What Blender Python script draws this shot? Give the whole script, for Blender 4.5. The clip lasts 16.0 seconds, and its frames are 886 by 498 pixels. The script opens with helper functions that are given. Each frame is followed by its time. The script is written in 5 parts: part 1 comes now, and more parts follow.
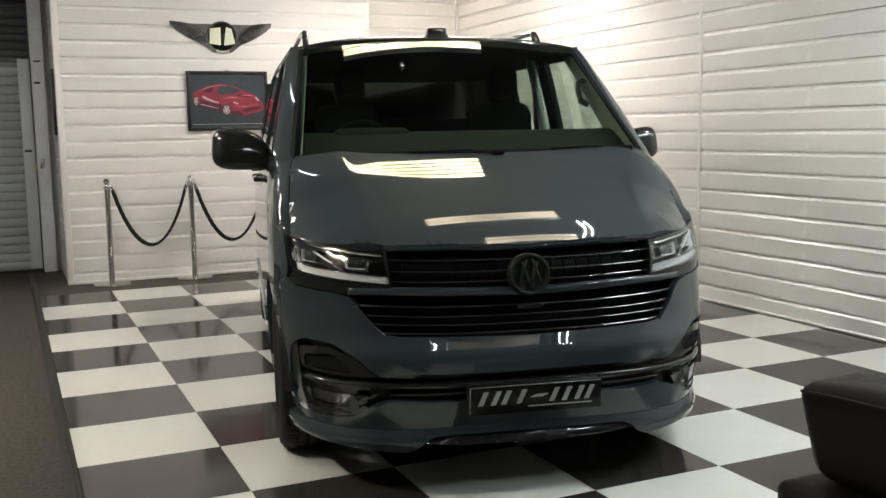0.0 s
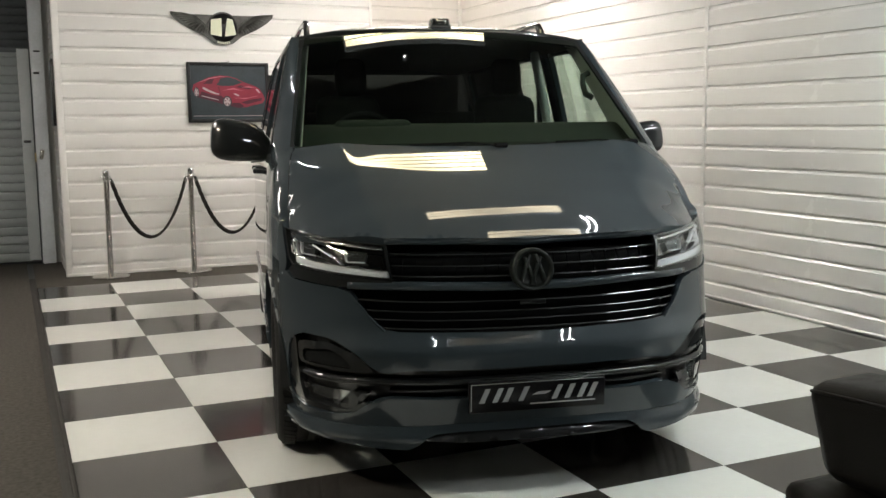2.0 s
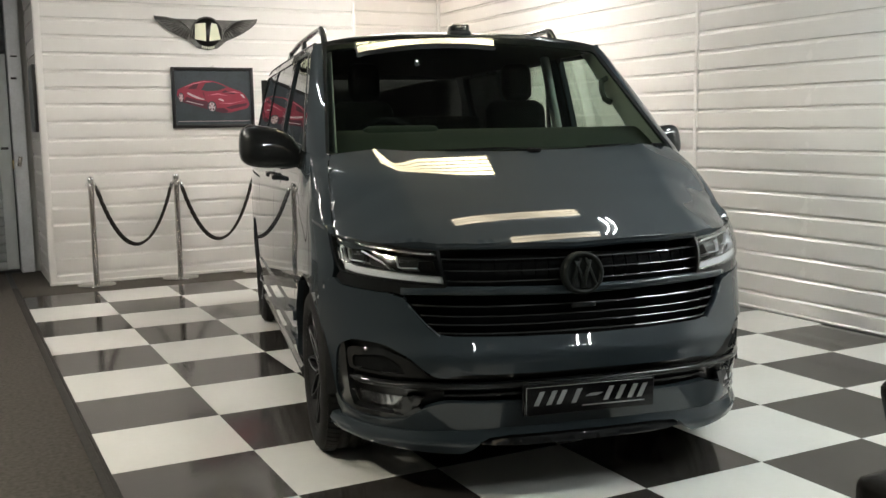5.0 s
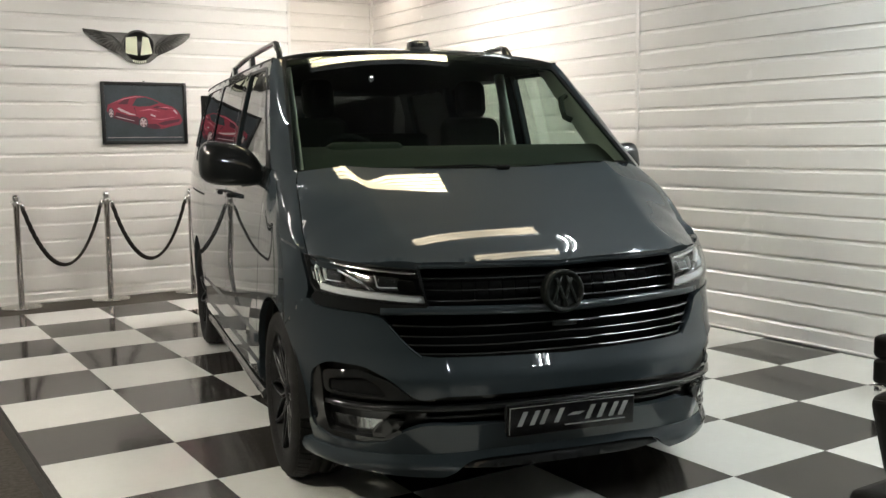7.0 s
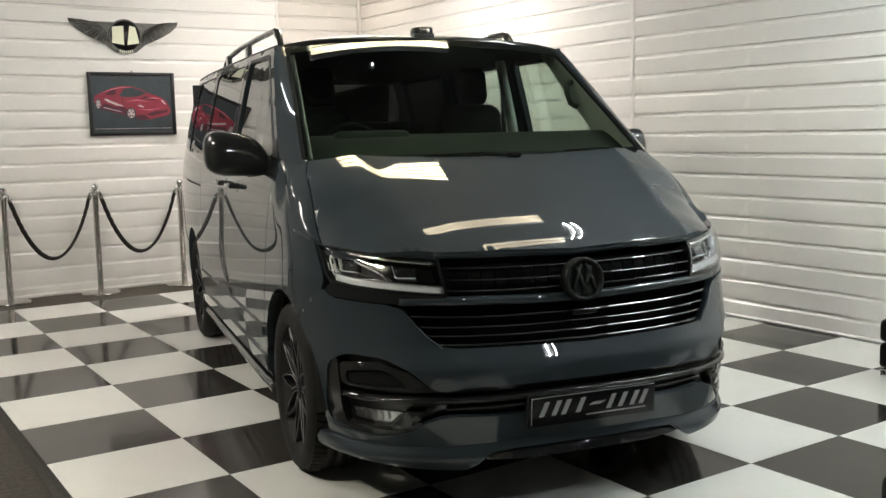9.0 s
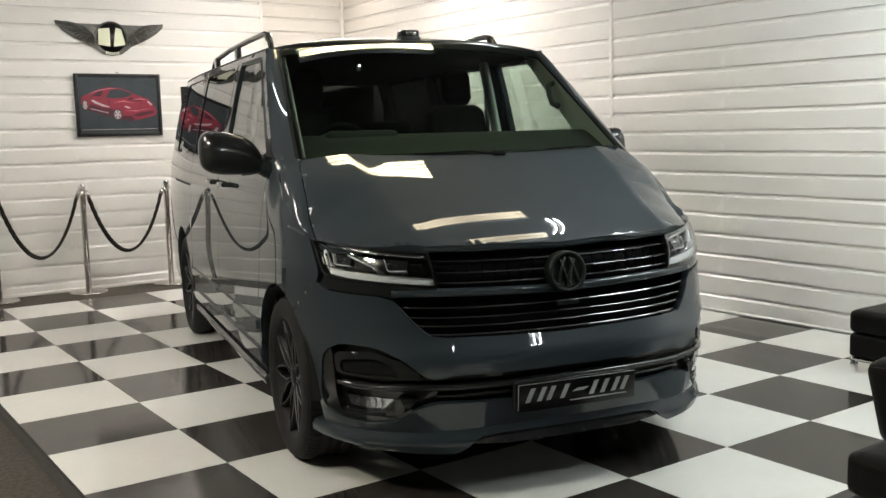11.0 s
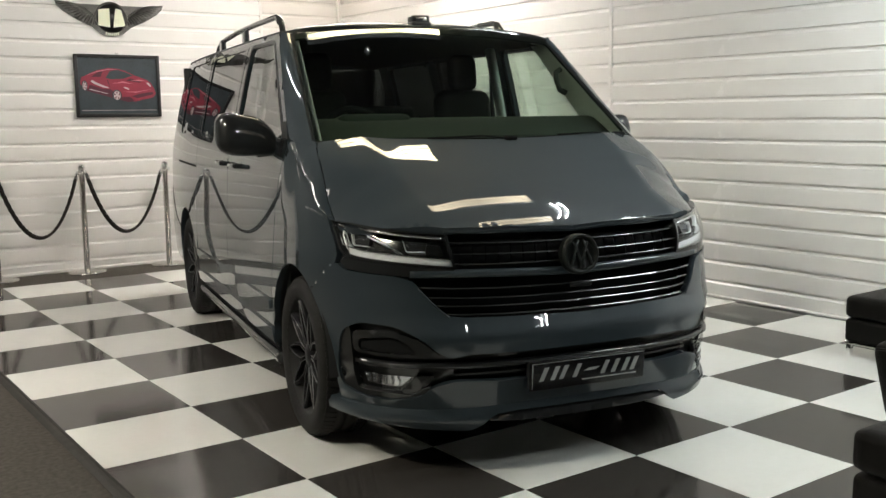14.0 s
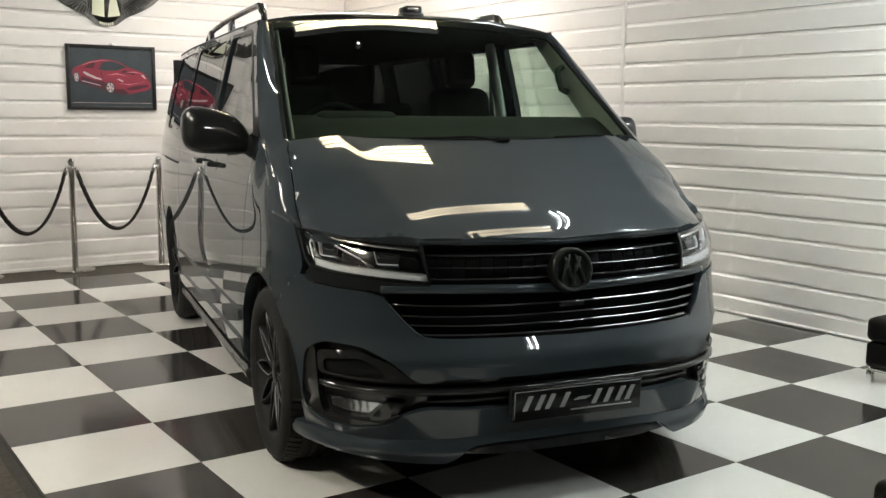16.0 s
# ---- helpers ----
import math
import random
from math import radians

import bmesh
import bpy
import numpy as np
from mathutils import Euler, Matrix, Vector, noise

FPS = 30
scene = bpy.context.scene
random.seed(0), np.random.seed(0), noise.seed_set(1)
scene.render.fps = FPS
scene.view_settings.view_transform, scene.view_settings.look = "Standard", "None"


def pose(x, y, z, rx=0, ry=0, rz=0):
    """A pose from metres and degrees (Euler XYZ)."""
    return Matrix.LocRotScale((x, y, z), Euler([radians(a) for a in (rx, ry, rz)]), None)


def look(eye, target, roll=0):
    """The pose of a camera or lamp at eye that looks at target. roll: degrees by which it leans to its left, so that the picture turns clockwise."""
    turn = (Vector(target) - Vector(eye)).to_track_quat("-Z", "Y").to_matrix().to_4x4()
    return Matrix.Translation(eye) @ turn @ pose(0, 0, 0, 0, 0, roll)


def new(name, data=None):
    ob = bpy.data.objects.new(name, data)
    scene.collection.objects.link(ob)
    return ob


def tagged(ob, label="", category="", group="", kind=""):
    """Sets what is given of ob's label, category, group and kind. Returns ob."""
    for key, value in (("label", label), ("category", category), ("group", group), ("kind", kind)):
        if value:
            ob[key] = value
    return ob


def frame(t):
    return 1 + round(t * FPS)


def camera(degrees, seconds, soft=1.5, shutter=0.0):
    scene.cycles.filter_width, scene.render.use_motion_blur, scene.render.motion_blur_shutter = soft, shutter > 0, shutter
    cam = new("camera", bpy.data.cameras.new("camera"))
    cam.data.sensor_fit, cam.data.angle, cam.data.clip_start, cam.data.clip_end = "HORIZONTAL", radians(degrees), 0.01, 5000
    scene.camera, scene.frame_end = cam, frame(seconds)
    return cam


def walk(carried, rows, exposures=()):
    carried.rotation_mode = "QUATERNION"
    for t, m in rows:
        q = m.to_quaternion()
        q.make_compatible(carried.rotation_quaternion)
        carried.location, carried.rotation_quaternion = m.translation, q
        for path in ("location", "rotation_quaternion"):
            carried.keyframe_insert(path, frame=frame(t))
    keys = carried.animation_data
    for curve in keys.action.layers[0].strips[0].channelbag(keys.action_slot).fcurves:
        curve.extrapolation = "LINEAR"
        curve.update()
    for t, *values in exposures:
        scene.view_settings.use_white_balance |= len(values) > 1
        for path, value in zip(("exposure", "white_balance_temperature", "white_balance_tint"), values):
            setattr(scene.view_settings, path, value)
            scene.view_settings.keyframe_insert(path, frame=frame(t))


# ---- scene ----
cam = camera(49.3, 16.0)
PATH = [
    (0, (-0.024, -0.114, 1.42), (0.79, 1.697, 1.172), -1.0),
    (0.5, (-0.003, -0.086, 1.415), (0.788, 1.736, 1.179), -1.0),
    (1, (0.005, -0.068, 1.413), (0.782, 1.76, 1.177), -1.0),
    (1.5, (0.011, -0.058, 1.411), (0.798, 1.764, 1.164), -0.9),
    (2, (0.002, -0.05, 1.409), (0.813, 1.76, 1.15), -0.6),
    (2.5, (-0.081, -0.066, 1.416), (0.768, 1.727, 1.164), -0.5),
    (3, (-0.206, -0.094, 1.416), (0.702, 1.67, 1.16), -1.3),
    (3.5, (-0.298, -0.116, 1.411), (0.642, 1.63, 1.155), -1.1),
    (4, (-0.301, -0.068, 1.419), (0.598, 1.699, 1.149), -0.8),
    (6.5, (-0.511, 0.263, 1.428), (0.492, 1.98, 1.214), -1.0),
    (7, (-0.537, 0.275, 1.426), (0.525, 1.955, 1.205), -0.7),
    (7.5, (-0.5, 0.301, 1.427), (0.505, 2.016, 1.208), -1.0),
    (8, (-0.461, 0.361, 1.421), (0.489, 2.105, 1.186), -0.7),
    (8.5, (-0.549, 0.418, 1.423), (0.517, 2.093, 1.177), -1.1),
    (11, (-0.755, 0.287, 1.421), (0.378, 1.917, 1.176), -1.4),
    (11.5, (-0.853, 0.296, 1.422), (0.285, 1.92, 1.16), -1.3),
    (12, (-0.914, 0.273, 1.422), (0.237, 1.887, 1.162), -0.9),
    (12.5, (-0.935, 0.267, 1.421), (0.228, 1.873, 1.159), -0.9),
    (13, (-0.941, 0.271, 1.421), (0.23, 1.871, 1.161), -0.8),
    (13.5, (-0.938, 0.275, 1.418), (0.232, 1.875, 1.152), -0.7),
    (14, (-0.913, 0.292, 1.419), (0.245, 1.899, 1.144), -0.7),
    (14.5, (-0.838, 0.309, 1.422), (0.272, 1.953, 1.169), -0.3),
    (15, (-0.717, 0.328, 1.423), (0.332, 2.014, 1.179), 0.2),
    (15.5, (-0.636, 0.401, 1.408), (0.446, 2.059, 1.124), 0.2),
    (16, (-0.569, 0.514, 1.412), (0.559, 2.143, 1.137), 0.4),
]

walk(cam, [(t, look(eye, target, roll)) for t, eye, target, roll in PATH], exposures=[(0, 0.02), (8.5, 0.02), (11.0, 0.09), (16, 0.09)])

# ---------------------------------------------------------------- world and lights
world = bpy.data.worlds.new("world")
scene.world = world
world.use_nodes = True
world.node_tree.nodes["Background"].inputs[0].default_value = (0.9, 0.93, 1.0, 1)
world.node_tree.nodes["Background"].inputs[1].default_value = 0.02
TUBE_POWER, LED_POWER = 39.3, 350.0
CEILING_Z = 3.30


# ---------------------------------------------------------------- materials
def mat(name, color, rough=0.5, metal=0.0, coat=0.0, coat_rough=0.03, spec=0.5, var=0.0, scale=8.0, bump=0.0, bump_scale=60.0,
        rough_var=0.0, per_object=0.0, stretch=(1, 1, 1)):
    """A procedural surface: two scales of noise drive colour and roughness, a finer one the relief."""
    m = bpy.data.materials.new(name)
    m.use_nodes = True
    nt = m.node_tree
    n, li = nt.nodes, nt.links
    b = n["Principled BSDF"]
    b.inputs["Base Color"].default_value = (*color, 1)
    b.inputs["Roughness"].default_value = rough
    b.inputs["Metallic"].default_value = metal
    b.inputs["Coat Weight"].default_value = coat
    b.inputs["Coat Roughness"].default_value = coat_rough
    b.inputs["Specular IOR Level"].default_value = spec
    tc = n.new("ShaderNodeTexCoord")
    mp = n.new("ShaderNodeMapping")
    mp.inputs["Scale"].default_value = stretch
    li.new(tc.outputs["Object"], mp.inputs["Vector"])
    if var or rough_var:
        big, fine = n.new("ShaderNodeTexNoise"), n.new("ShaderNodeTexNoise")
        big.inputs["Scale"].default_value, fine.inputs["Scale"].default_value = scale, scale * 9
        big.inputs["Detail"].default_value = 5
        li.new(mp.outputs[0], big.inputs["Vector"])
        li.new(mp.outputs[0], fine.inputs["Vector"])
        mid = n.new("ShaderNodeMath")
        mid.operation = "MULTIPLY_ADD"
        mid.inputs[1].default_value = 0.35
        li.new(fine.outputs["Fac"], mid.inputs[0])
        part_ = n.new("ShaderNodeMath")
        part_.operation = "MULTIPLY"
        part_.inputs[1].default_value = 0.65
        li.new(big.outputs["Fac"], part_.inputs[0])
        li.new(part_.outputs[0], mid.inputs[2])
        last = mid.outputs[0]
        if per_object:
            info = n.new("ShaderNodeObjectInfo")
            add = n.new("ShaderNodeMath")
            add.operation = "MULTIPLY_ADD"
            add.inputs[1].default_value = per_object
            li.new(info.outputs["Random"], add.inputs[0])
            li.new(last, add.inputs[2])
            last = add.outputs[0]
        if var:
            mr = n.new("ShaderNodeMapRange")
            mr.inputs[1].default_value, mr.inputs[2].default_value = 0.3, 0.7 + per_object
            mr.inputs[3].default_value, mr.inputs[4].default_value = 1 - var, 1 + var
            li.new(last, mr.inputs[0])
            mix = n.new("ShaderNodeVectorMath")
            mix.operation = "SCALE"
            mix.inputs[0].default_value = color
            li.new(mr.outputs[0], mix.inputs["Scale"])
            li.new(mix.outputs[0], b.inputs["Base Color"])
        if rough_var:
            rr = n.new("ShaderNodeMapRange")
            rr.inputs[1].default_value, rr.inputs[2].default_value = 0.3, 0.7
            rr.inputs[3].default_value, rr.inputs[4].default_value = max(0.01, rough - rough_var), rough + rough_var
            li.new(last, rr.inputs[0])
            li.new(rr.outputs[0], b.inputs["Roughness"])
    if bump:
        bn, bp = n.new("ShaderNodeTexNoise"), n.new("ShaderNodeBump")
        bn.inputs["Scale"].default_value = bump_scale
        bn.inputs["Detail"].default_value = 4
        bp.inputs["Strength"].default_value = bump
        bp.inputs["Distance"].default_value = 0.01
        li.new(mp.outputs[0], bn.inputs["Vector"])
        li.new(bn.outputs["Fac"], bp.inputs["Height"])
        li.new(bp.outputs[0], b.inputs["Normal"])
    return m


def glass(name, tint, base=0.045, rough=0.0):
    """A pane: clear through, with a gloss that grows towards grazing."""
    m = bpy.data.materials.new(name)
    m.use_nodes = True
    nt = m.node_tree
    n, li = nt.nodes, nt.links
    n.remove(n["Principled BSDF"])
    tr, gl, mx, lw = n.new("ShaderNodeBsdfTransparent"), n.new("ShaderNodeBsdfGlossy"), n.new("ShaderNodeMixShader"), n.new("ShaderNodeLayerWeight")
    pw, ad = n.new("ShaderNodeMath"), n.new("ShaderNodeMath")
    pw.operation, ad.operation = "POWER", "MULTIPLY_ADD"
    pw.inputs[1].default_value = 4.0
    ad.inputs[1].default_value, ad.inputs[2].default_value = 1 - base, base
    lw.inputs[0].default_value = 0.5
    tr.inputs[0].default_value = (*tint, 1)
    gl.inputs["Roughness"].default_value = rough
    li.new(lw.outputs["Facing"], pw.inputs[0])
    li.new(pw.outputs[0], ad.inputs[0])
    li.new(ad.outputs[0], mx.inputs[0])
    li.new(tr.outputs[0], mx.inputs[1])
    li.new(gl.outputs[0], mx.inputs[2])
    li.new(mx.outputs[0], n["Material Output"].inputs[0])
    return m


def glow(name, color, power, ribs=0.0):
    """A lit diffuser; ribs: how much its prisms break up the light."""
    m = bpy.data.materials.new(name)
    m.use_nodes = True
    n, li = m.node_tree.nodes, m.node_tree.links
    b = n["Principled BSDF"]
    b.inputs["Base Color"].default_value = (0.8, 0.8, 0.8, 1)
    b.inputs["Emission Color"].default_value = (*color, 1)
    b.inputs["Emission Strength"].default_value = power
    if ribs:
        tc, wv, mr = n.new("ShaderNodeTexCoord"), n.new("ShaderNodeTexWave"), n.new("ShaderNodeMapRange")
        wv.inputs["Scale"].default_value = 0.9
        wv.inputs["Distortion"].default_value = 3.0
        wv.bands_direction = "DIAGONAL"
        li.new(tc.outputs["Object"], wv.inputs["Vector"])
        li.new(wv.outputs["Fac"], mr.inputs[0])
        mr.inputs[3].default_value, mr.inputs[4].default_value = power * (1 - ribs), power * (1 + ribs)
        li.new(mr.outputs[0], b.inputs["Emission Strength"])
    return m


PVC = mat("white_pvc_cladding", (0.80, 0.78, 0.75), 0.26, var=0.014, scale=1.3, bump=0.008, bump_scale=25, rough_var=0.015, per_object=0.06)
# For walls out of view: the room's darkness put into the colour.
PLASTER_DARK = mat("dark_unseen_wall", (0.045, 0.045, 0.044), 0.7, var=0.06, scale=2, bump=0.1, bump_scale=40)
PLASTER = mat("white_painted_wall", (0.72, 0.71, 0.68), 0.7, var=0.04, scale=2, bump=0.1, bump_scale=40)
CEIL = mat("ceiling_paint", (0.062, 0.063, 0.061), 0.8, var=0.05, scale=2, bump=0.1, bump_scale=30)
TILE_WHITE = mat("white_vinyl_tile", (0.74, 0.74, 0.70), 0.06, var=0.035, scale=3, rough_var=0.03, per_object=0.05, bump=0.02, bump_scale=9)
TILE_BLACK = mat("black_vinyl_tile", (0.040, 0.036, 0.0325), 0.105, var=0.16, scale=4, rough_var=0.03, spec=0.40, per_object=0.08, bump=0.012, bump_scale=9)
CARPET = mat("dark_carpet", (0.088, 0.080, 0.069), 0.95, var=0.38, scale=45, bump=0.5, bump_scale=300, spec=0.1)
GROUT = mat("dark_floor_base", (0.03, 0.03, 0.03), 0.6, var=0.1)
RUBBER = mat("black_rubber_edging", (0.034, 0.031, 0.027), 0.7, var=0.2, scale=20, spec=0.25)
PAINT = mat("grey_car_paint", (0.0245, 0.0340, 0.0410), 0.55, coat=1.0, coat_rough=0.0, spec=0.15, var=0.02, scale=300)
GLOSS = mat("gloss_black_paint", (0.0115, 0.0125, 0.0130), 0.4, coat=1.0, coat_rough=0.0, spec=0.1, var=0.05, scale=200)
TRIM = mat("black_plastic", (0.015, 0.016, 0.017), 0.42, var=0.15, scale=60, bump=0.05, bump_scale=400)
GRILLE = mat("black_grille_plastic", (0.014, 0.0143, 0.0147), 0.9, spec=0.02, var=0.1, scale=40)
DARK = mat("unlit_black_liner", (0.017, 0.0175, 0.0175), 0.85, var=0.1, scale=20)
CHROME = mat("chrome", (0.78, 0.78, 0.78), 0.08, metal=1.0, rough_var=0.04, scale=30)
STEEL = mat("brushed_steel", (0.60, 0.58, 0.55), 0.24, metal=1.0, rough_var=0.06, scale=40, stretch=(1, 1, 0.05))
TYRE = mat("tyre_rubber", (0.019, 0.0185, 0.018), 0.75, spec=0.15, var=0.2, scale=25, bump=0.1, bump_scale=200)
RIM = mat("gloss_black_alloy", (0.006, 0.006, 0.007), 0.45, spec=0.18, var=0.05, scale=60)
EDGE = mat("machined_alloy_edge", (0.27, 0.27, 0.27), 0.32, metal=1.0, rough_var=0.05, scale=80)
DISC = mat("cast_iron_disc", (0.045, 0.044, 0.043), 0.5, metal=1.0, rough_var=0.1, scale=60)
LEATHER = mat("black_leather", (0.0080, 0.0072, 0.0062), 0.42, spec=0.09, var=0.25, scale=18, bump=0.25, bump_scale=260, rough_var=0.08)
CLOTH = mat("dark_seat_cloth", (0.008, 0.0085, 0.008), 0.85, spec=0.05, var=0.2, scale=40, bump=0.2, bump_scale=500)
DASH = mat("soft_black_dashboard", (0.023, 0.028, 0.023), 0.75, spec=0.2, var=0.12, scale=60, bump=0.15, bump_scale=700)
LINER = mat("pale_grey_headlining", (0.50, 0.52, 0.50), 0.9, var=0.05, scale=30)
WINDSCREEN = glass("windscreen_glass", (0.62, 0.71, 0.64), 0.075)
CLEAR = glass("clear_side_glass", (0.74, 0.83, 0.78), 0.16)
PRIVACY = glass("privacy_side_glass", (0.012, 0.014, 0.015), 0.07)
LENS = glass("lamp_lens", (0.97, 0.98, 0.99), 0.07)
LAMP_SILVER = mat("lamp_reflector", (0.42, 0.43, 0.44), 0.22, metal=1.0, rough_var=0.08, scale=40)
LAMP_SMOKE = mat("smoked_lamp_reflector", (0.21, 0.208, 0.20), 0.10, metal=1.0, rough_var=0.04, scale=40)
DRL = mat("white_light_guide", (0.86, 0.88, 0.90), 0.25, var=0.05, scale=60, coat=0.5)
PLATE = mat("black_plate_acrylic", (0.006, 0.006, 0.007), 0.22, spec=0.25, var=0.08, scale=30)
PLATE_INK = mat("silver_plate_ink", (0.34, 0.34, 0.335), 0.35, var=0.05, scale=80)
BADGE = mat("satin_black_badge", (0.009, 0.0115, 0.010), 0.5, spec=0.25, var=0.1, scale=60)
ROPE = mat("black_twisted_rope", (0.017, 0.014, 0.011), 0.8, spec=0.2, var=0.3, scale=90, bump=0.4, bump_scale=260)
SHUTTER = mat("pale_grey_shutter_steel", (0.44, 0.47, 0.475), 0.42, var=0.07, scale=4, rough_var=0.08, bump=0.05, bump_scale=30)
# Darker tone for the shutter's backing, upper slats and wicket head.
SHUTTER_DARK = mat("dark_shutter_steel", (0.10, 0.11, 0.115), 0.5, var=0.2, scale=5, rough_var=0.1)
FRAME_WHITE = mat("white_painted_steel", (0.58, 0.61, 0.64), 0.4, var=0.13, scale=4, bump=0.04, bump_scale=40)
FRAME_BLACK = mat("black_picture_frame", (0.012, 0.011, 0.011), 0.32, var=0.15, scale=40)
PRINT_BACK = mat("dark_slate_print", (0.030, 0.040, 0.046), 0.35, var=0.3, scale=6)
PRINT_RED = mat("red_print_ink", (0.25, 0.022, 0.044), 0.35, var=0.14, scale=12)
PRINT_PINK = mat("pink_print_ink", (0.55, 0.16, 0.20), 0.35, var=0.15, scale=30)
PRINT_DARK = mat("dark_red_print_ink", (0.075, 0.012, 0.024), 0.35, var=0.2, scale=20)
PRINT_PALE = mat("pale_print_ink", (0.50, 0.42, 0.42), 0.35, var=0.15, scale=30)
PEWTER = mat("dark_pewter", (0.115, 0.112, 0.105), 0.36, metal=0.85, var=0.35, scale=30, bump=0.3, bump_scale=130)
CREAM = mat("cream_enamel", (0.74, 0.76, 0.58), 0.4, var=0.03, scale=30)
BRASS = mat("brass_lock", (0.45, 0.36, 0.20), 0.35, metal=1.0, rough_var=0.1, scale=60)
TUBE = glow("warm_diffuser", (1.0, 0.94, 0.865), TUBE_POWER, 0.5)
TUBE_COOL = glow("cool_diffuser", (0.93, 1.0, 0.98), TUBE_POWER, 0.5)
TUBE_SOFT = glow("yellowed_diffuser", (1.0, 0.85, 0.52), TUBE_POWER * 0.40, 0.35)
TUBE_AMBER = glow("amber_diffuser", (1.0, 0.74, 0.42), TUBE_POWER * 0.014, 0.4)
TUBE_PINK = glow("pinkish_diffuser", (1.0, 0.87, 0.74), TUBE_POWER * 0.2, 0.3)
TUBE_DIM = glow("dim_warm_diffuser", (1.0, 0.84, 0.58), TUBE_POWER * 0.20, 0.25)
LED = glow("cool_led_tube", (0.93, 1.0, 1.0), LED_POWER)
LED_WARM = glow("warm_white_led_tube", (1.0, 0.94, 0.76), LED_POWER * 1.1)
SPOT = glow("white_spot_lamp", (1.0, 0.98, 0.92), 60.0)


# ---------------------------------------------------------------- building helpers
def finish(name, bm, material, parent=None, label="", smooth=True):
    me = bpy.data.meshes.new(name)
    if smooth:
        for f in bm.faces:
            f.smooth = True
    bm.to_mesh(me)
    bm.free()
    me.materials.append(material)
    ob = new(name, me)
    if parent is not None:
        ob.parent = parent
    if label:
        ob["label"] = label
    return ob


def part(name, bm, material, parent, label="", smooth=True):
    return finish(name, bm, material, parent, label, smooth)


def thing(name, m, label, category, group="", kind=""):
    ob = new(name)
    ob.empty_display_size = 0.1
    ob.matrix_basis = m
    return tagged(ob, label, category, group, kind)


def box(x0, y0, z0, x1, y1, z1, bevel=0.0, segments=2):
    bm = bmesh.new()
    bmesh.ops.create_cube(bm, size=1)
    bmesh.ops.scale(bm, vec=(x1 - x0, y1 - y0, z1 - z0), verts=bm.verts)
    bmesh.ops.translate(bm, vec=((x0 + x1) / 2, (y0 + y1) / 2, (z0 + z1) / 2), verts=bm.verts)
    if bevel:
        bmesh.ops.bevel(bm, geom=bm.edges[:], offset=bevel, segments=segments, affect="EDGES", profile=0.5)
    return bm


def turn(bm, m):
    bmesh.ops.transform(bm, matrix=m, verts=bm.verts)
    return bm


def join(*parts):
    out = bmesh.new()
    for b in parts:
        me = bpy.data.meshes.new("tmp")
        b.to_mesh(me)
        b.free()
        out.from_mesh(me)
        bpy.data.meshes.remove(me)
    return out


def lathe(profile, segments=32, axis="Z", caps=True):
    """Turns (radius, height) pairs round an axis."""
    bm = bmesh.new()
    rings = []
    for r, h in profile:
        ring = []
        for k in range(segments):
            a = 2 * math.pi * k / segments
            c, s = r * math.cos(a), r * math.sin(a)
            ring.append(bm.verts.new((c, s, h) if axis == "Z" else (h, c, s)))
        rings.append(ring)
    for a, b in zip(rings, rings[1:]):
        for k in range(segments):
            bm.faces.new((a[k], a[(k + 1) % segments], b[(k + 1) % segments], b[k]))
    for ring in (rings[0], rings[-1]) if caps else ():
        if (ring[0].co - ring[segments // 2].co).length > 1e-4:
            bm.faces.new(ring)
    bmesh.ops.remove_doubles(bm, verts=bm.verts, dist=1e-5)
    bmesh.ops.recalc_face_normals(bm, faces=bm.faces)
    return bm


def tube(points, radius, sides=8, taper=None):
    """A round bar along points."""
    bm = bmesh.new()
    pts = [Vector(p) for p in points]
    rings = []
    up = Vector((0.02, 0.03, 1)).normalized()
    for i, p in enumerate(pts):
        d = (pts[min(i + 1, len(pts) - 1)] - pts[max(i - 1, 0)]).normalized()
        side = d.cross(up)
        side = side.normalized() if side.length > 0.05 else d.cross(Vector((1, 0, 0))).normalized()
        v2 = side.cross(d)
        r = radius * (taper[i] if taper else 1)
        rings.append([bm.verts.new(p + r * (math.cos(2 * math.pi * k / sides) * side + math.sin(2 * math.pi * k / sides) * v2)) for k in range(sides)])
    for a, b in zip(rings, rings[1:]):
        for k in range(sides):
            bm.faces.new((a[k], a[(k + 1) % sides], b[(k + 1) % sides], b[k]))
    bm.faces.new(rings[0])
    bm.faces.new(rings[-1])
    bmesh.ops.recalc_face_normals(bm, faces=bm.faces)
    return bm


def sheet(fn, nu, nv, thick=0.0):
    """A grid of fn(u, v), u and v from 0 to 1."""
    bm = bmesh.new()
    vs = [[bm.verts.new(fn(i / nu, j / nv)) for j in range(nv + 1)] for i in range(nu + 1)]
    for i in range(nu):
        for j in range(nv):
            bm.faces.new((vs[i][j], vs[i + 1][j], vs[i + 1][j + 1], vs[i][j + 1]))
    if thick:
        bmesh.ops.recalc_face_normals(bm, faces=bm.faces)
        bmesh.ops.solidify(bm, geom=bm.faces[:], thickness=thick)
    return bm


def inside(p, poly):
    odd = False
    for (ax, ay), (bx, by) in zip(poly, poly[1:] + poly[:1]):
        if (ay > p[1]) != (by > p[1]) and p[0] < (bx - ax) * (p[1] - ay) / (by - ay) + ax:
            odd = not odd
    return odd


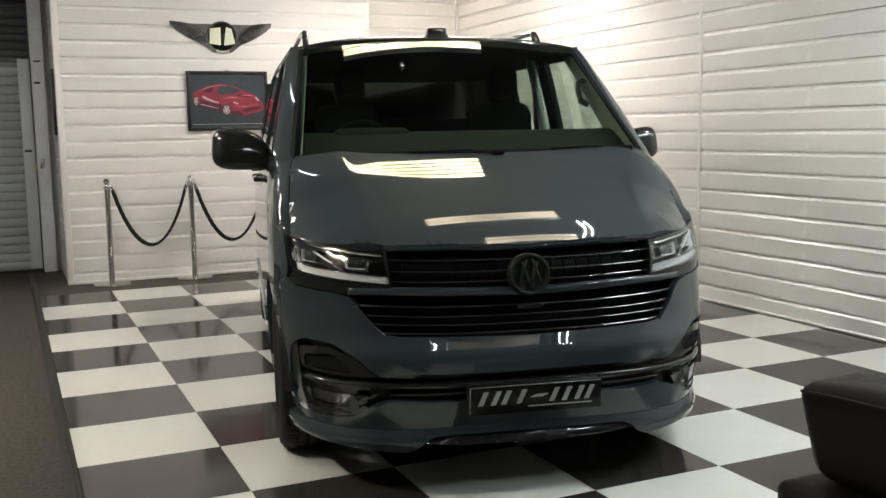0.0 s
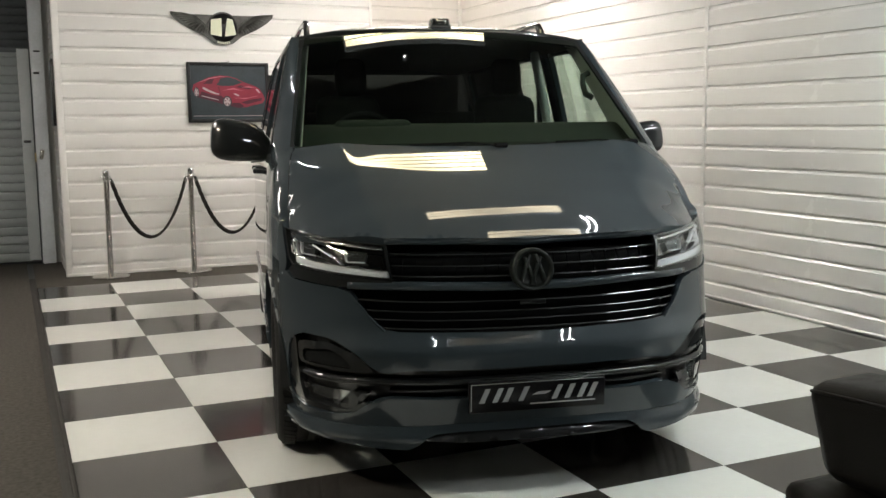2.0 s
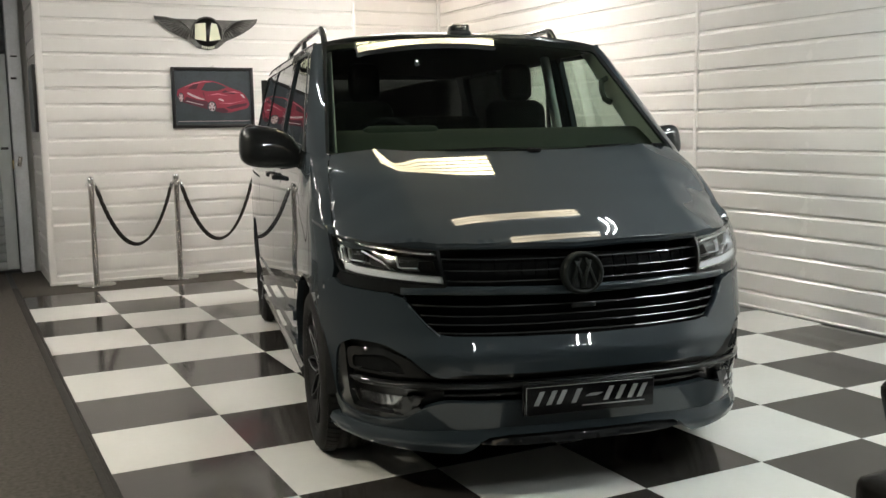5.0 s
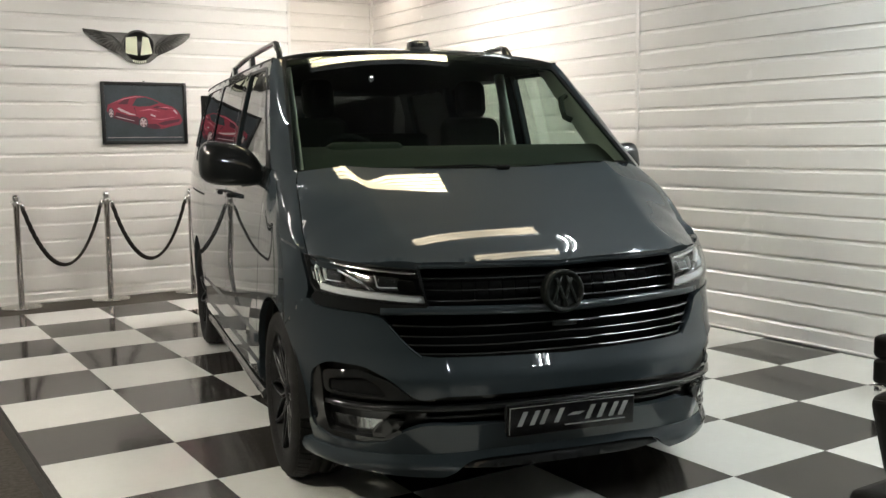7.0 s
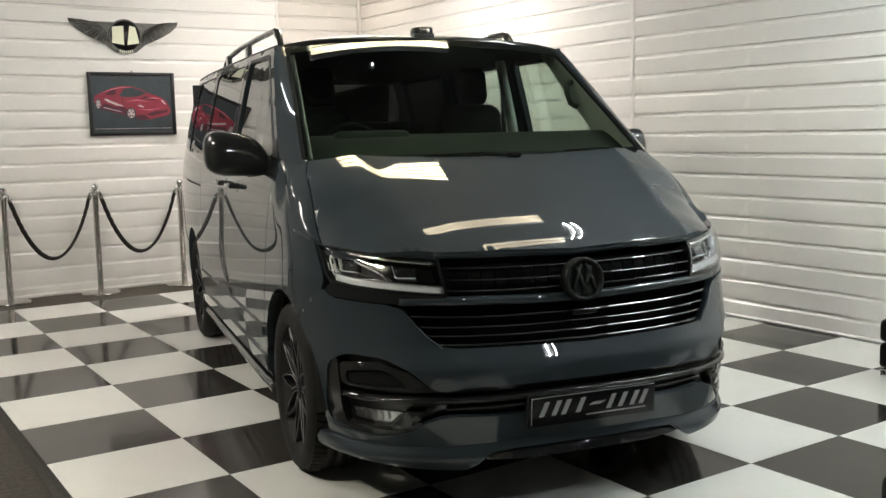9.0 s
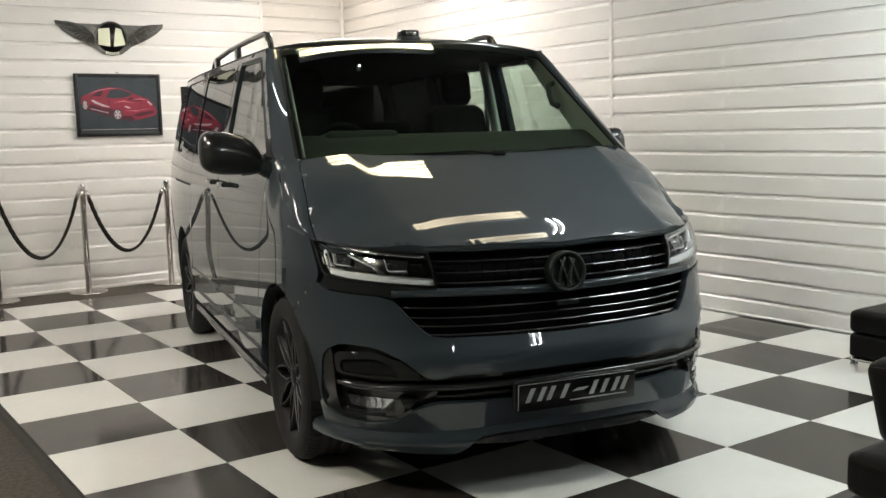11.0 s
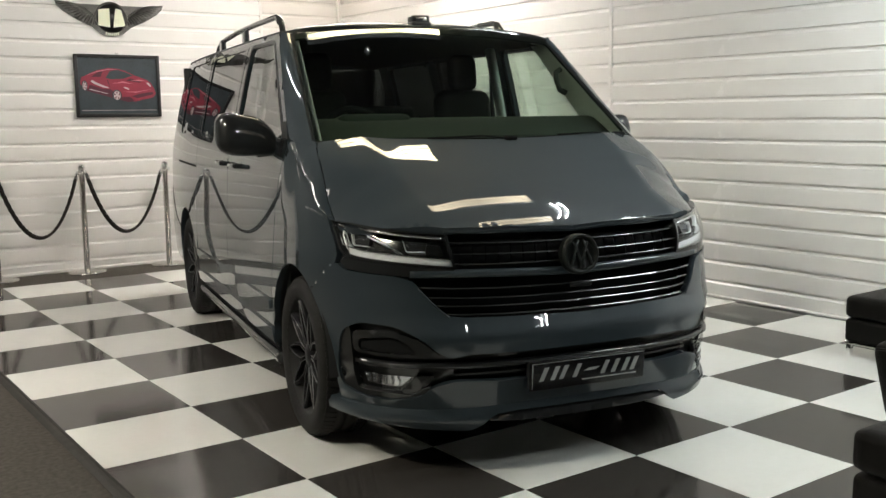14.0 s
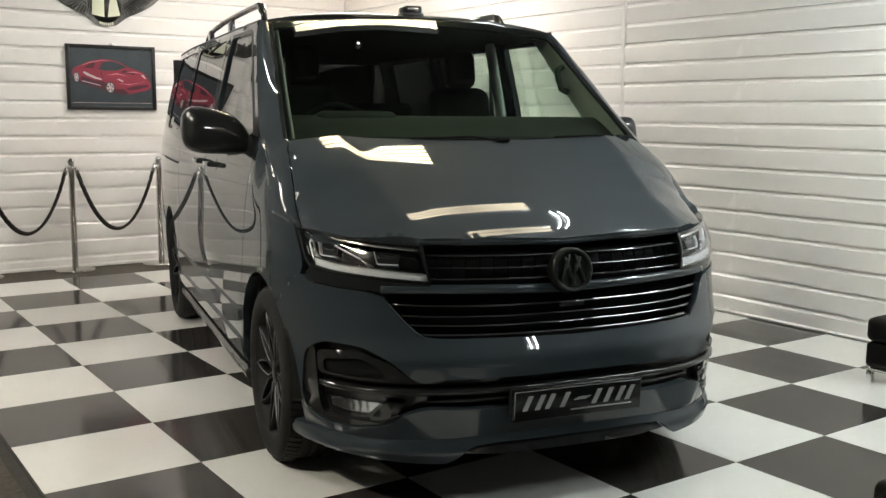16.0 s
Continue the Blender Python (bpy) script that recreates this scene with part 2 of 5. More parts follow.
def rounded(poly, r, n=4):
    """Rounds the corners of a polygon."""
    out = []
    k = len(poly)
    for i in range(k):
        p, a, b = Vector(poly[i]), Vector(poly[i - 1]), Vector(poly[(i + 1) % k])
        ra = min(r, 0.45 * (a - p).length)
        rb = min(r, 0.45 * (b - p).length)
        s, e = p + (a - p).normalized() * ra, p + (b - p).normalized() * rb
        for j in range(n + 1):
            t = j / n
            q = s * (1 - t) ** 2 + p * 2 * t * (1 - t) + e * t * t
            out.append((q.x, q.y))
    return out


def fine(poly, step):
    out = []
    for (ax, ay), (bx, by) in zip(poly, poly[1:] + poly[:1]):
        n = max(1, math.ceil(math.hypot(bx - ax, by - ay) / step))
        out += [(ax + (bx - ax) * i / n, ay + (by - ay) * i / n) for i in range(n)]
    return out


def panel(outline, proj, holes=(), step=0.04, thick=0.012, lift=0.0):
    """A curved panel with a folded edge: a flat outline with holes, laid on the surface proj(u, v, depth)."""
    loops = [fine(list(p), step) for p in (outline, *holes)]
    pts, edges = [], []
    for loop in loops:
        k = len(pts)
        pts += loop
        edges += [(k + i, k + (i + 1) % len(loop)) for i in range(len(loop))]
    xs, ys = [p[0] for p in loops[0]], [p[1] for p in loops[0]]
    rim = np.array(pts)
    for i in range(int((max(xs) - min(xs)) / step) + 1):
        for j in range(int((max(ys) - min(ys)) / step) + 1):
            q = (min(xs) + (i + 0.5 + 0.25 * (j % 2)) * step, min(ys) + (j + 0.5) * step)
            if inside(q, loops[0]) and not any(inside(q, h) for h in loops[1:]):
                if np.min(np.hypot(rim[:, 0] - q[0], rim[:, 1] - q[1])) > 0.5 * step:
                    pts.append(q)
    from mathutils.geometry import delaunay_2d_cdt
    vs, es, fs, ov, oe, of = delaunay_2d_cdt([Vector(p) for p in pts], edges, [], 0, 1e-6)
    bm = bmesh.new()
    made = [bm.verts.new(proj(v.x, v.y, -lift)) for v in vs]
    for f in fs:
        c = (sum(vs[i].x for i in f) / len(f), sum(vs[i].y for i in f) / len(f))
        if inside(c, loops[0]) and not any(inside(c, h) for h in loops[1:]):
            try:
                bm.faces.new([made[i] for i in f])
            except ValueError:
                pass
    flat = {v: vs[i] for i, v in enumerate(made)}
    loose = [v for v in bm.verts if not v.link_faces]
    for v in loose:
        flat.pop(v)
    bmesh.ops.delete(bm, geom=loose, context="VERTS")
    if thick:
        border = [e for e in bm.edges if e.is_boundary]
        low = {}
        for e in border:
            e.smooth = False
            for v in e.verts:
                if v not in low:
                    p = flat[v]
                    low[v] = bm.verts.new(proj(p.x, p.y, thick - lift))
        for e in border:
            a, b = e.verts
            bm.faces.new((a, b, low[b], low[a]))
    return bm


# ---------------------------------------------------------------- the room
LEFT_X, RIGHT_X, BACK_Y, DEEP_Y, SHUT_Y, FRONT_Y = -3.4, 5.09, 9.64, 10.70, 10.86, -5.6
T0X, T0Y, TS = 0.781, 3.580, 0.61
PITCH = 0.1557

floor = tagged(finish("floor", box(LEFT_X, FRONT_Y, -0.20, RIGHT_X + 0.1, SHUT_Y + 0.3, -0.012), GROUT, smooth=False), "dark screed floor under tiles and carpet", "floor", kind="structure")
ceiling = tagged(finish("ceiling", box(LEFT_X, FRONT_Y, CEILING_Z, RIGHT_X + 0.1, SHUT_Y + 0.3, CEILING_Z + 0.15), CEIL, smooth=False), "plain dim showroom ceiling", "ceiling", kind="structure")

tile_mesh = {}
for colour, material in (("white", TILE_WHITE), ("black", TILE_BLACK)):
    bm = box(0.0008, 0.0008, -0.012, TS - 0.0008, TS - 0.0008, 0.0, 0.0008, 1)
    me = bpy.data.meshes.new("tile_" + colour)
    bm.to_mesh(me)
    bm.free()
    me.materials.append(material)
    tile_mesh[colour] = me


def carpet_piece(name, x0, y0, x1, y1, label):
    bm = box(x0, y0, -0.012, x1, y1, -0.001, 0.002, 1)
    return tagged(finish(name, bm, CARPET), label, "carpet", kind="structure")


carpet_piece("carpet", LEFT_X, FRONT_Y, T0X - TS - 0.057, SHUT_Y, "dark grey-brown carpet beside the tiled floor")
carpet_piece("carpet_strip", T0X - TS, T0Y + 9 * TS, RIGHT_X, BACK_Y + 1.1, "dark carpet strip along the clad wall")
bm = bmesh.new()
EDGE_PROFILE = ((0.0, -0.012), (0.0, 0.004), (-0.003, 0.006), (-0.012, 0.006), (-0.015, 0.002), (-0.018, 0.002), (-0.021, 0.006), (-0.034, 0.006), (-0.048, 0.003), (-0.056, 0.000), (-0.056, -0.012))
ends = [[bm.verts.new((T0X - TS - 0.001 + x, y, z)) for x, z in EDGE_PROFILE] for y in (FRONT_Y, BACK_Y)]
for k in range(len(EDGE_PROFILE)):
    n = (k + 1) % len(EDGE_PROFILE)
    bm.faces.new((ends[0][k], ends[0][n], ends[1][n], ends[1][k]))
for ring in ends:
    bm.faces.new(ring)
bmesh.ops.recalc_face_normals(bm, faces=bm.faces)
edging = tagged(finish("edging", bm, RUBBER, smooth=False), "dark ridged rubber edging between carpet and tiles", "edging", kind="structure")


def board_mesh(name, length, pitch=PITCH):
    """One cladding board along +x, face towards -y: flat face, a cove at its top that runs under the next board."""
    prof = [(0.0, 0.007), (-0.0168, 0.007), (-0.0180, 0.0082), (-0.0180, pitch - 0.0285), (-0.0172, pitch - 0.0260), (-0.0040, pitch - 0.0090), (-0.0030, pitch - 0.0040), (-0.0010, pitch + 0.004), (0.0, pitch + 0.004)]
    bm = bmesh.new()
    a = [bm.verts.new((0, y, z)) for y, z in prof]
    b = [bm.verts.new((length, y, z)) for y, z in prof]
    k = len(prof)
    for i in range(k):
        bm.faces.new((a[i], a[(i + 1) % k], b[(i + 1) % k], b[i]))
    bm.faces.new(a)
    bm.faces.new(b)
    bmesh.ops.recalc_face_normals(bm, faces=bm.faces)
    me = bpy.data.meshes.new(name)
    bm.to_mesh(me)
    bm.free()
    me.materials.append(PVC)
    return me


def clad(wall, m, length, base, top=CEILING_Z, pitch=PITCH):
    """Boards on a wall; m sets +x along the wall and -y out of it."""
    me = board_mesh("board", length, pitch)
    z = base
    while z < top - 0.01:
        ob = new("board", me)
        ob.parent = wall
        ob.matrix_basis = m @ pose(0, 0, z)
        z += pitch


def wall(name, x0, y0, x1, y1, label, z1=CEILING_Z, z0=-0.012, material=PLASTER):
    return tagged(finish(name, box(x0, y0, z0, x1, y1, z1), material, smooth=False), label, "wall", kind="structure")


SEAM_X = 3.55
w_back = wall("wall_back", 0.47, BACK_Y, SEAM_X, DEEP_Y + 0.1, "white wall clad in horizontal plastic boards")
w_deep = wall("wall_recess", SEAM_X, DEEP_Y, RIGHT_X, DEEP_Y + 0.1, "white clad wall of the recess behind the vehicle")
w_right = wall("wall_right", RIGHT_X, FRONT_Y, RIGHT_X + 0.1, DEEP_Y + 0.1, "white side wall clad in horizontal plastic boards")
w_shut = wall("wall_shutter", 0.30, SHUT_Y + 0.02, 0.47, SHUT_Y + 0.3, "plain wall beside the roller shutter")
# Both out of view, kept dark so that the gloss black reflects little.
wall("wall_left", LEFT_X - 0.1, FRONT_Y, LEFT_X, SHUT_Y + 0.3, "unseen side wall, darkened to stand for the dim room", material=PLASTER_DARK)
wall("wall_front", LEFT_X, FRONT_Y - 0.1, RIGHT_X + 0.1, FRONT_Y, "unseen end wall, darkened to stand for the dim room", material=PLASTER_DARK)
wall("wall_far", LEFT_X, SHUT_Y + 0.3, 0.47, SHUT_Y + 0.4, "plain wall behind the roller shutter")

# ---------------------------------------------------------------- lamps of the room
def ceiling_light(x0, x1, y0, y1, glow_mat, label):
    x, y = (x0 + x1) / 2, (y0 + y1) / 2
    l, w = (x1 - x0) / 2, (y1 - y0) / 2
    ob = thing("ceiling_light", pose(x, y, CEILING_Z), label, "ceiling light", "ceiling lights")
    part("housing", box(-l - 0.02, -w - 0.02, -0.035, l + 0.02, w + 0.02, 0, 0.006), FRAME_WHITE, ob)
    part("diffuser", box(-l, -w, -0.060, l, w, -0.037, 0.008), glow_mat, ob, "glowing diffuser")
    return ob


def led_batten(x, y, z, turned, length=1.2):
    """Two slim tubes side by side under a white spine."""
    ob = thing("led_batten", pose(x, y, z, 0, 0, turned), "white twin LED tube batten hung under the ceiling", "led batten", "led battens")
    part("spine", box(-length / 2, -0.05, 0.03, length / 2, 0.05, 0.06, 0.006), FRAME_WHITE, ob)
    for s in (-1, 1):
        part("tube", turn(lathe([(0.001, -length / 2 + 0.02), (0.013, -length / 2 + 0.02), (0.013, length / 2 - 0.02), (0.001, length / 2 - 0.02)], 12, "X"), pose(0, s * 0.055, 0.010)), LED, ob, "glowing white tube")
    part("drop_rod", tube([(0, 0, 0.06), (0, 0, CEILING_Z - z)], 0.006, 6), STEEL, ob)
    return ob


# These ceiling lights all hang out of view.
WARM = "unseen warm ceiling light with a ribbed diffuser"
ceiling_light(2.80, 4.25, 7.60, 8.15, TUBE, WARM)
ceiling_light(3.75, 4.85, 9.75, 10.10, TUBE_PINK, WARM)
# Added near the back wall to brighten the coves of its boards.
ceiling_light(0.75, 1.35, 8.30, 8.40, TUBE, WARM)
# Added to brighten the shutter corner.
ceiling_light(-1.10, -0.50, 8.55, 8.70, TUBE, WARM)
# Added to light and cool the front tiles and the right wall.
ceiling_light(3.30, 4.80, 1.50, 1.88, TUBE_COOL, "unseen cool ceiling light added over the front tiles, ribbed diffuser")
ceiling_light(-2.30, -0.75, 5.70, 6.30, TUBE, WARM)


HUNG_Z, LOW_Z = 2.75, 2.40


def louvre_light(x, y, z, length, width, turned, count, glow_mat, label):
    """A light box hung on rods: lit strips between slim white fins."""
    ob = thing("louvre_light", pose(x, y, z, 0, 0, turned), label, "hanging light", "hanging lights")
    l, w = length / 2, width / 2
    part("housing", join(box(-l - 0.012, -w - 0.012, 0.012, l + 0.012, w + 0.012, 0.055, 0.005), box(-l - 0.012, -w - 0.012, -0.006, l + 0.012, -w, 0.012, 0.002), box(-l - 0.012, w, -0.006, l + 0.012, w + 0.012, 0.012, 0.002)), FRAME_WHITE, ob)
    step = width / count
    for k in range(count):
        y0 = -w + k * step
        part("lit_strip", box(-l, y0 + 0.10 * step, 0.0, l, y0 + 0.90 * step, 0.011, 0.002, 1), glow_mat, ob, "glowing strip")
    for k in range(1, count):
        part("fin", box(-l, -w + k * step - 0.002, -0.006, l, -w + k * step + 0.002, 0.012), FRAME_WHITE, ob)
    for e in (-1, 1):
        part("rod", tube([(e * l * 0.8, 0, 0.055), (e * l * 0.8, 0, CEILING_Z - z)], 0.004, 6), STEEL, ob)
    return ob


louvre_light(2.19, 5.03, HUNG_Z, 1.00, 0.230, -10.5, 5, TUBE_SOFT, "broad warm louvre light hung over the windscreen")
louvre_light(2.28, 3.990, LOW_Z, 0.86, 0.125, -8, 3, TUBE_DIM, "slim warm louvre light hung over the bonnet")
louvre_light(2.42, 3.625, LOW_Z, 0.56, 0.070, -10, 2, TUBE_DIM, "short warm louvre light hung over the bonnet")
louvre_light(1.65, 0.98, HUNG_Z, 1.25, 0.40, -8, 5, TUBE_AMBER, "wide dim amber louvre light hung before the van")


def spot_lamp(x, y):
    """A small round lamp on a rod."""
    ob = thing("spot_lamp", pose(x, y, HUNG_Z), "small white round lamp hung on a rod", "spot lamp", "spot lamps")
    part("rim", lathe([(0.0075, 0.0), (0.010, -0.004), (0.018, 0.004), (0.020, 0.04), (0.001, 0.045)], 24, caps=False), FRAME_WHITE, ob)
    part("lamp", lathe([(0.001, 0.001), (0.0070, 0.002), (0.0070, 0.010)], 20, caps=False), SPOT, ob, "glowing lamp face")
    part("rod", tube([(0, 0, 0.04), (0, 0, CEILING_Z - HUNG_Z)], 0.004, 6), STEEL, ob)


spot_lamp(2.05, 4.83)
led_batten(3.55, 3.10, 2.92, 90, 0.34)


def chevron_light(x, y, z, turned, arm, bend, gap, count, radius, glow_mat, label, power=2.0):
    """Bent tubes side by side under a plate hung on a rod, their tips towards +x."""
    ob = thing("chevron_light", pose(x, y, z, 0, 0, turned), label, "led light", "chevron lights")
    part("plate", box(-0.06 - bend, -arm * 0.92, 0.016, 0.04 + gap / 2, arm * 0.92, 0.030, 0.004), FRAME_BLACK, ob)
    part("rod", tube([(0, 0, 0.030), (0, 0, CEILING_Z - z)], 0.005, 6), STEEL, ob)
    for k in range(count):
        dx = (k - (count - 1) / 2) * gap
        part("tube", tube([(dx - bend * abs(q / 8) ** power, arm * q / 8, 0) for q in range(-8, 9)], radius, 8), glow_mat, ob, "glowing bent tube")
    return ob


chevron_light(2.83, 3.665, LOW_Z, -14, 0.115, 0.040, 0.052, 2, 0.0028, LED, "small white twin arc LED light on a black plate")
chevron_light(2.58, 0.50, HUNG_Z, -10, 0.13, 0.10, 0.10, 2, 0.0045, LED, "white twin chevron LED light hung before the van", 1.0)
chevron_light(0.75, 1.00, HUNG_Z, 115, 0.20, 0.08, 0.09, 1, 0.0045, LED, "small white bent LED tube hung over the carpet", 1.5)
chevron_light(2.92, 0.95, HUNG_Z, -10, 0.22, 0.02, 0.10, 2, 0.0045, LED, "short white twin LED light hung before the van", 1.5)
chevron_light(1.00, 5.05, HUNG_Z, 200, 0.18, 0.03, 0.10, 1, 0.003, LED, "white bent LED tube hung beside the van", 2.0)
chevron_light(-1.50, 3.40, 2.92, 200, 0.42, 0.24, 0.10, 2, 0.010, LED_WARM, "large white twin chevron LED light under the ceiling", 1.2)

# ---------------------------------------------------------------- the van: its surface
# Van space: x to its left side, y to the rear, z up; the origin lies under the badge on the nose.
VAN = pose(1.771, 3.087, 0, 0, 0, -12.3)
HALF = 0.955
_ph = np.linspace(0, math.pi / 2, 400)
_px, _pq = HALF * np.sin(_ph) ** (2 / 3), 1 - np.cos(_ph) ** (2 / 3.5)
_pa = np.concatenate([[0], np.cumsum(np.hypot(np.diff(_px), np.diff(_pq)))])
ARC = float(_pa[-1])
NOSE_Z = (0.15, 0.25, 0.34, 0.45, 0.55, 0.572, 0.582, 0.600, 0.618, 0.636, 0.70, 0.76, 0.86, 0.93, 0.975, 1.02)
NOSE_Y = (0.0, -0.03, -0.048, -0.0630, -0.0680, -0.0675, -0.0625, -0.0525, -0.0425, -0.033, -0.015, 0.0, 0.0, 0.02, 0.05, 0.10)
SIDE_Z = (0.15, 0.25, 0.35, 0.50, 0.90, 1.10, 1.18, 1.30, 1.50, 1.70, 1.80, 1.86, 1.90)
SIDE_X = (0.88, 0.91, 0.94, 0.955, 0.955, 0.947, 0.940, 0.915, 0.872, 0.824, 0.796, 0.765, 0.735)
HOOD_Y = (0.0, 0.045, 0.20, 0.40, 0.60, 0.76, 0.95, 1.10, 1.30)
HOOD_Z = (0.939, 0.967, 1.055, 1.150, 1.236, 1.302, 1.378, 1.436, 1.51)


def curve(xs, ys, n=600):
    """A smooth line through the points, as a dense table."""
    x, y = np.array(xs), np.array(ys)
    d = np.gradient(y, x)
    t = np.linspace(x[0], x[-1], n)
    k = np.clip(np.searchsorted(x, t) - 1, 0, len(x) - 2)
    h = x[k + 1] - x[k]
    s = (t - x[k]) / h
    v = (1 + 2 * s) * (1 - s) ** 2 * y[k] + s * (1 - s) ** 2 * h * d[k] + s * s * (3 - 2 * s) * y[k + 1] + s * s * (s - 1) * h * d[k + 1]
    return t, v


NOSE_Z, NOSE_Y = curve(NOSE_Z, NOSE_Y)
SIDE_Z, SIDE_X = curve(SIDE_Z, SIDE_X)
HOOD_Y, HOOD_Z = curve(HOOD_Y, HOOD_Z)


def smooth01(t):
    t = min(1.0, max(0.0, t))
    return t * t * (3 - 2 * t)


def lerp(a, b, t):
    return a + (b - a) * t


def crown(y):
    """The power of the bonnet's cross-section: rounder in front, flatter by the windscreen."""
    return 3 + 6 * smooth01((y - 0.3) / 0.5) + 16 * smooth01((y - 0.50) / 0.32)


def arc_of(y):
    return float(np.interp(y, _pq, _pa)) if y < 1 else ARC + y - 1


def half_width(y):
    return float(np.interp(y, _pq, _px)) if y < 1 else HALF


def skin0(a, z):
    sgn, a = (1 if a >= 0 else -1), abs(a)
    if a < ARC:
        x, q = float(np.interp(a, _pa, _px)), float(np.interp(a, _pa, _pq))
    else:
        x, q = HALF, 1 + a - ARC
    y = q + float(np.interp(z, NOSE_Z, NOSE_Y)) * smooth01(1 - q / 0.6)
    w = float(np.interp(z, SIDE_Z, SIDE_X)) / HALF
    if z > 0.85:
        f = min(1.0, max(0.0, 1 - q / 0.6))
        w *= (1 - min(0.9, (z - 0.85) / 0.42) ** 2) ** (1 / 3) * f + 1 - f
        if q > 0.45 and z > 0.95:
            top = float(np.interp(q, HOOD_Y, HOOD_Z))
            g = smooth01((q - 0.45) / 0.15) * smooth01((1.03 - q) / 0.20)
            s = min(0.97, (z - 0.95) / max(0.02, top - 0.95))
            w *= (1 - s * s) ** (1 / crown(q)) * g + 1 - g
    if q > 3.6:
        w *= 1 - 0.055 * ((q - 3.6) / 1.2) ** 2
    return Vector((sgn * x * w, y, z))


def skin(a, z, depth=0.0):
    """The body's surface, unrolled: a runs from the nose's middle round the corner and along the side (negative: the other side)."""
    p = skin0(a, z)
    if abs(depth) < 1e-6:
        return p
    e = 0.004
    if a == 0:
        du = Vector((1, 0, 0))
    else:
        du = skin0(a + e, z) - skin0(a - e, z)
    n = du.cross(skin0(a, z + e) - skin0(a, z - e)).normalized()
    if n.dot(Vector((p.x, p.y - 1.0, 0))) < 0 and abs(p.y) < 1.2:
        n = -n
    if p.y >= 1.2 and n.x * p.x < 0:
        n = -n
    return p - n * depth


def bonnet(x, y, depth=0.0):
    w = half_width(y)
    s = min(0.999, abs(x) / w)
    z = 0.95 + (float(np.interp(y, HOOD_Y, HOOD_Z)) - 0.95) * math.sqrt(1 - s ** crown(y))
    d = abs(x) - lerp(0.553, 0.622, max(0.0, (y - 0.1) / 0.7) ** 1.3)
    z -= 0.17 * (math.hypot(d, 0.010) + d) / 2 * smooth01((y - 0.06) / 0.15)
    hollow = max(0.0, min(0.13, d + 0.13))
    z += 0.22 * hollow * hollow * smooth01((y - 0.06) / 0.15) * smooth01((0.86 - abs(x)) / 0.22)
    return Vector((x, y + 0.25 * depth, z - depth))


def flank(side):
    """The side of the body by (y, z)."""
    return lambda y, z, depth=0.0: skin(side * arc_of(y), z, depth)


def mirrored(right):
    """A closed outline from its right half, listed from the middle's top round to the middle's bottom."""
    return right + [(-a, z) for a, z in reversed(right) if abs(a) > 1e-6]


def arch(yc, zc, r, a0, a1, n=18):
    return [(yc + r * math.cos(radians(a0 + (a1 - a0) * i / n)), zc + r * math.sin(radians(a0 + (a1 - a0) * i / n))) for i in range(n + 1)]


def bar(fn, path, height, deep, lift, crisp=False):
    """A slat along the skin: path is a list of (a, z), with a rounded front edge."""
    prof = [(-0.5, 1.0), (-0.5, 0.30), (-0.40, 0.10), (-0.2, 0.0), (0.2, 0.0), (0.40, 0.10), (0.5, 0.30), (0.5, 1.0)]
    if crisp:
        prof = [(-0.5, 1.0), (-0.5, 0.0), (-0.2, 0.017), (0.1, 0.042), (0.5, 0.085), (0.5, 1.0)]
    dense = [path[0]]
    for p, q in zip(path, path[1:]):
        n = max(1, math.ceil(math.hypot(q[0] - p[0], q[1] - p[1]) / 0.04))
        dense += [(lerp(p[0], q[0], i / n), lerp(p[1], q[1], i / n)) for i in range(1, n + 1)]
    path = dense
    bm = bmesh.new()
    rings = [[bm.verts.new(fn(a, z + h * height, d * deep - lift)) for h, d in prof] for a, z in path]
    k = len(prof)
    for p, q in zip(rings, rings[1:]):
        for i in range(k):
            bm.faces.new((p[i], p[(i + 1) % k], q[(i + 1) % k], q[i]))
    bm.faces.new(rings[0])
    bm.faces.new(rings[-1])
    bmesh.ops.recalc_face_normals(bm, faces=bm.faces)
    if crisp:
        for ring in zip(rings, rings[1:]):
            for e in (1, 4, 5):
                bm.edges.get((ring[0][e], ring[1][e])).smooth = False
    return bm


def along(a0, a1, zf, n=28):
    return [(lerp(a0, a1, i / n), zf(lerp(a0, a1, i / n))) for i in range(n + 1)]


van = thing("van", VAN, "grey panel van with gloss black trim, lowered, parked on checkered tiles", "van")
AXLE_F, AXLE_R, WHEEL_R = 0.83, 3.83, 0.355

# ---- nose
INTAKE = [(0, 0.505), (0.50, 0.505), (0.572, 0.490), (0.621, 0.514), (0.677, 0.565), (0.777, 0.611), (0.924, 0.615), (1.007, 0.584), (1.041, 0.55),
          (1.060, 0.46), (1.067, 0.40), (1.062, 0.335), (0.96, 0.306), (0.83, 0.308), (0.702, 0.328), (0.651, 0.369), (0.559, 0.398), (0.405, 0.392), (0, 0.392)]
BUMPER = [(0, 0.632), (0.37, 0.641), (0.50, 0.644), (0.56, 0.652), (0.618, 0.704), (0.665, 0.760), (0.69, 0.783), (0.756, 0.80), (0.878, 0.807), (0.995, 0.814),
          (1.045, 0.838), (1.10, 0.822)]
BUMPER += [(arc_of(y), z) for y, z in arch(AXLE_F, 0.37, 0.405, 126, 195, 10)] + [(1.16, 0.245), (0.9, 0.262), (0.5, 0.27), (0.3, 0.285), (0, 0.285)]
bumper = part("bumper", panel(mirrored(BUMPER), skin, [rounded(mirrored(INTAKE), 0.035, 3)], 0.018, 0.03), PAINT, van)
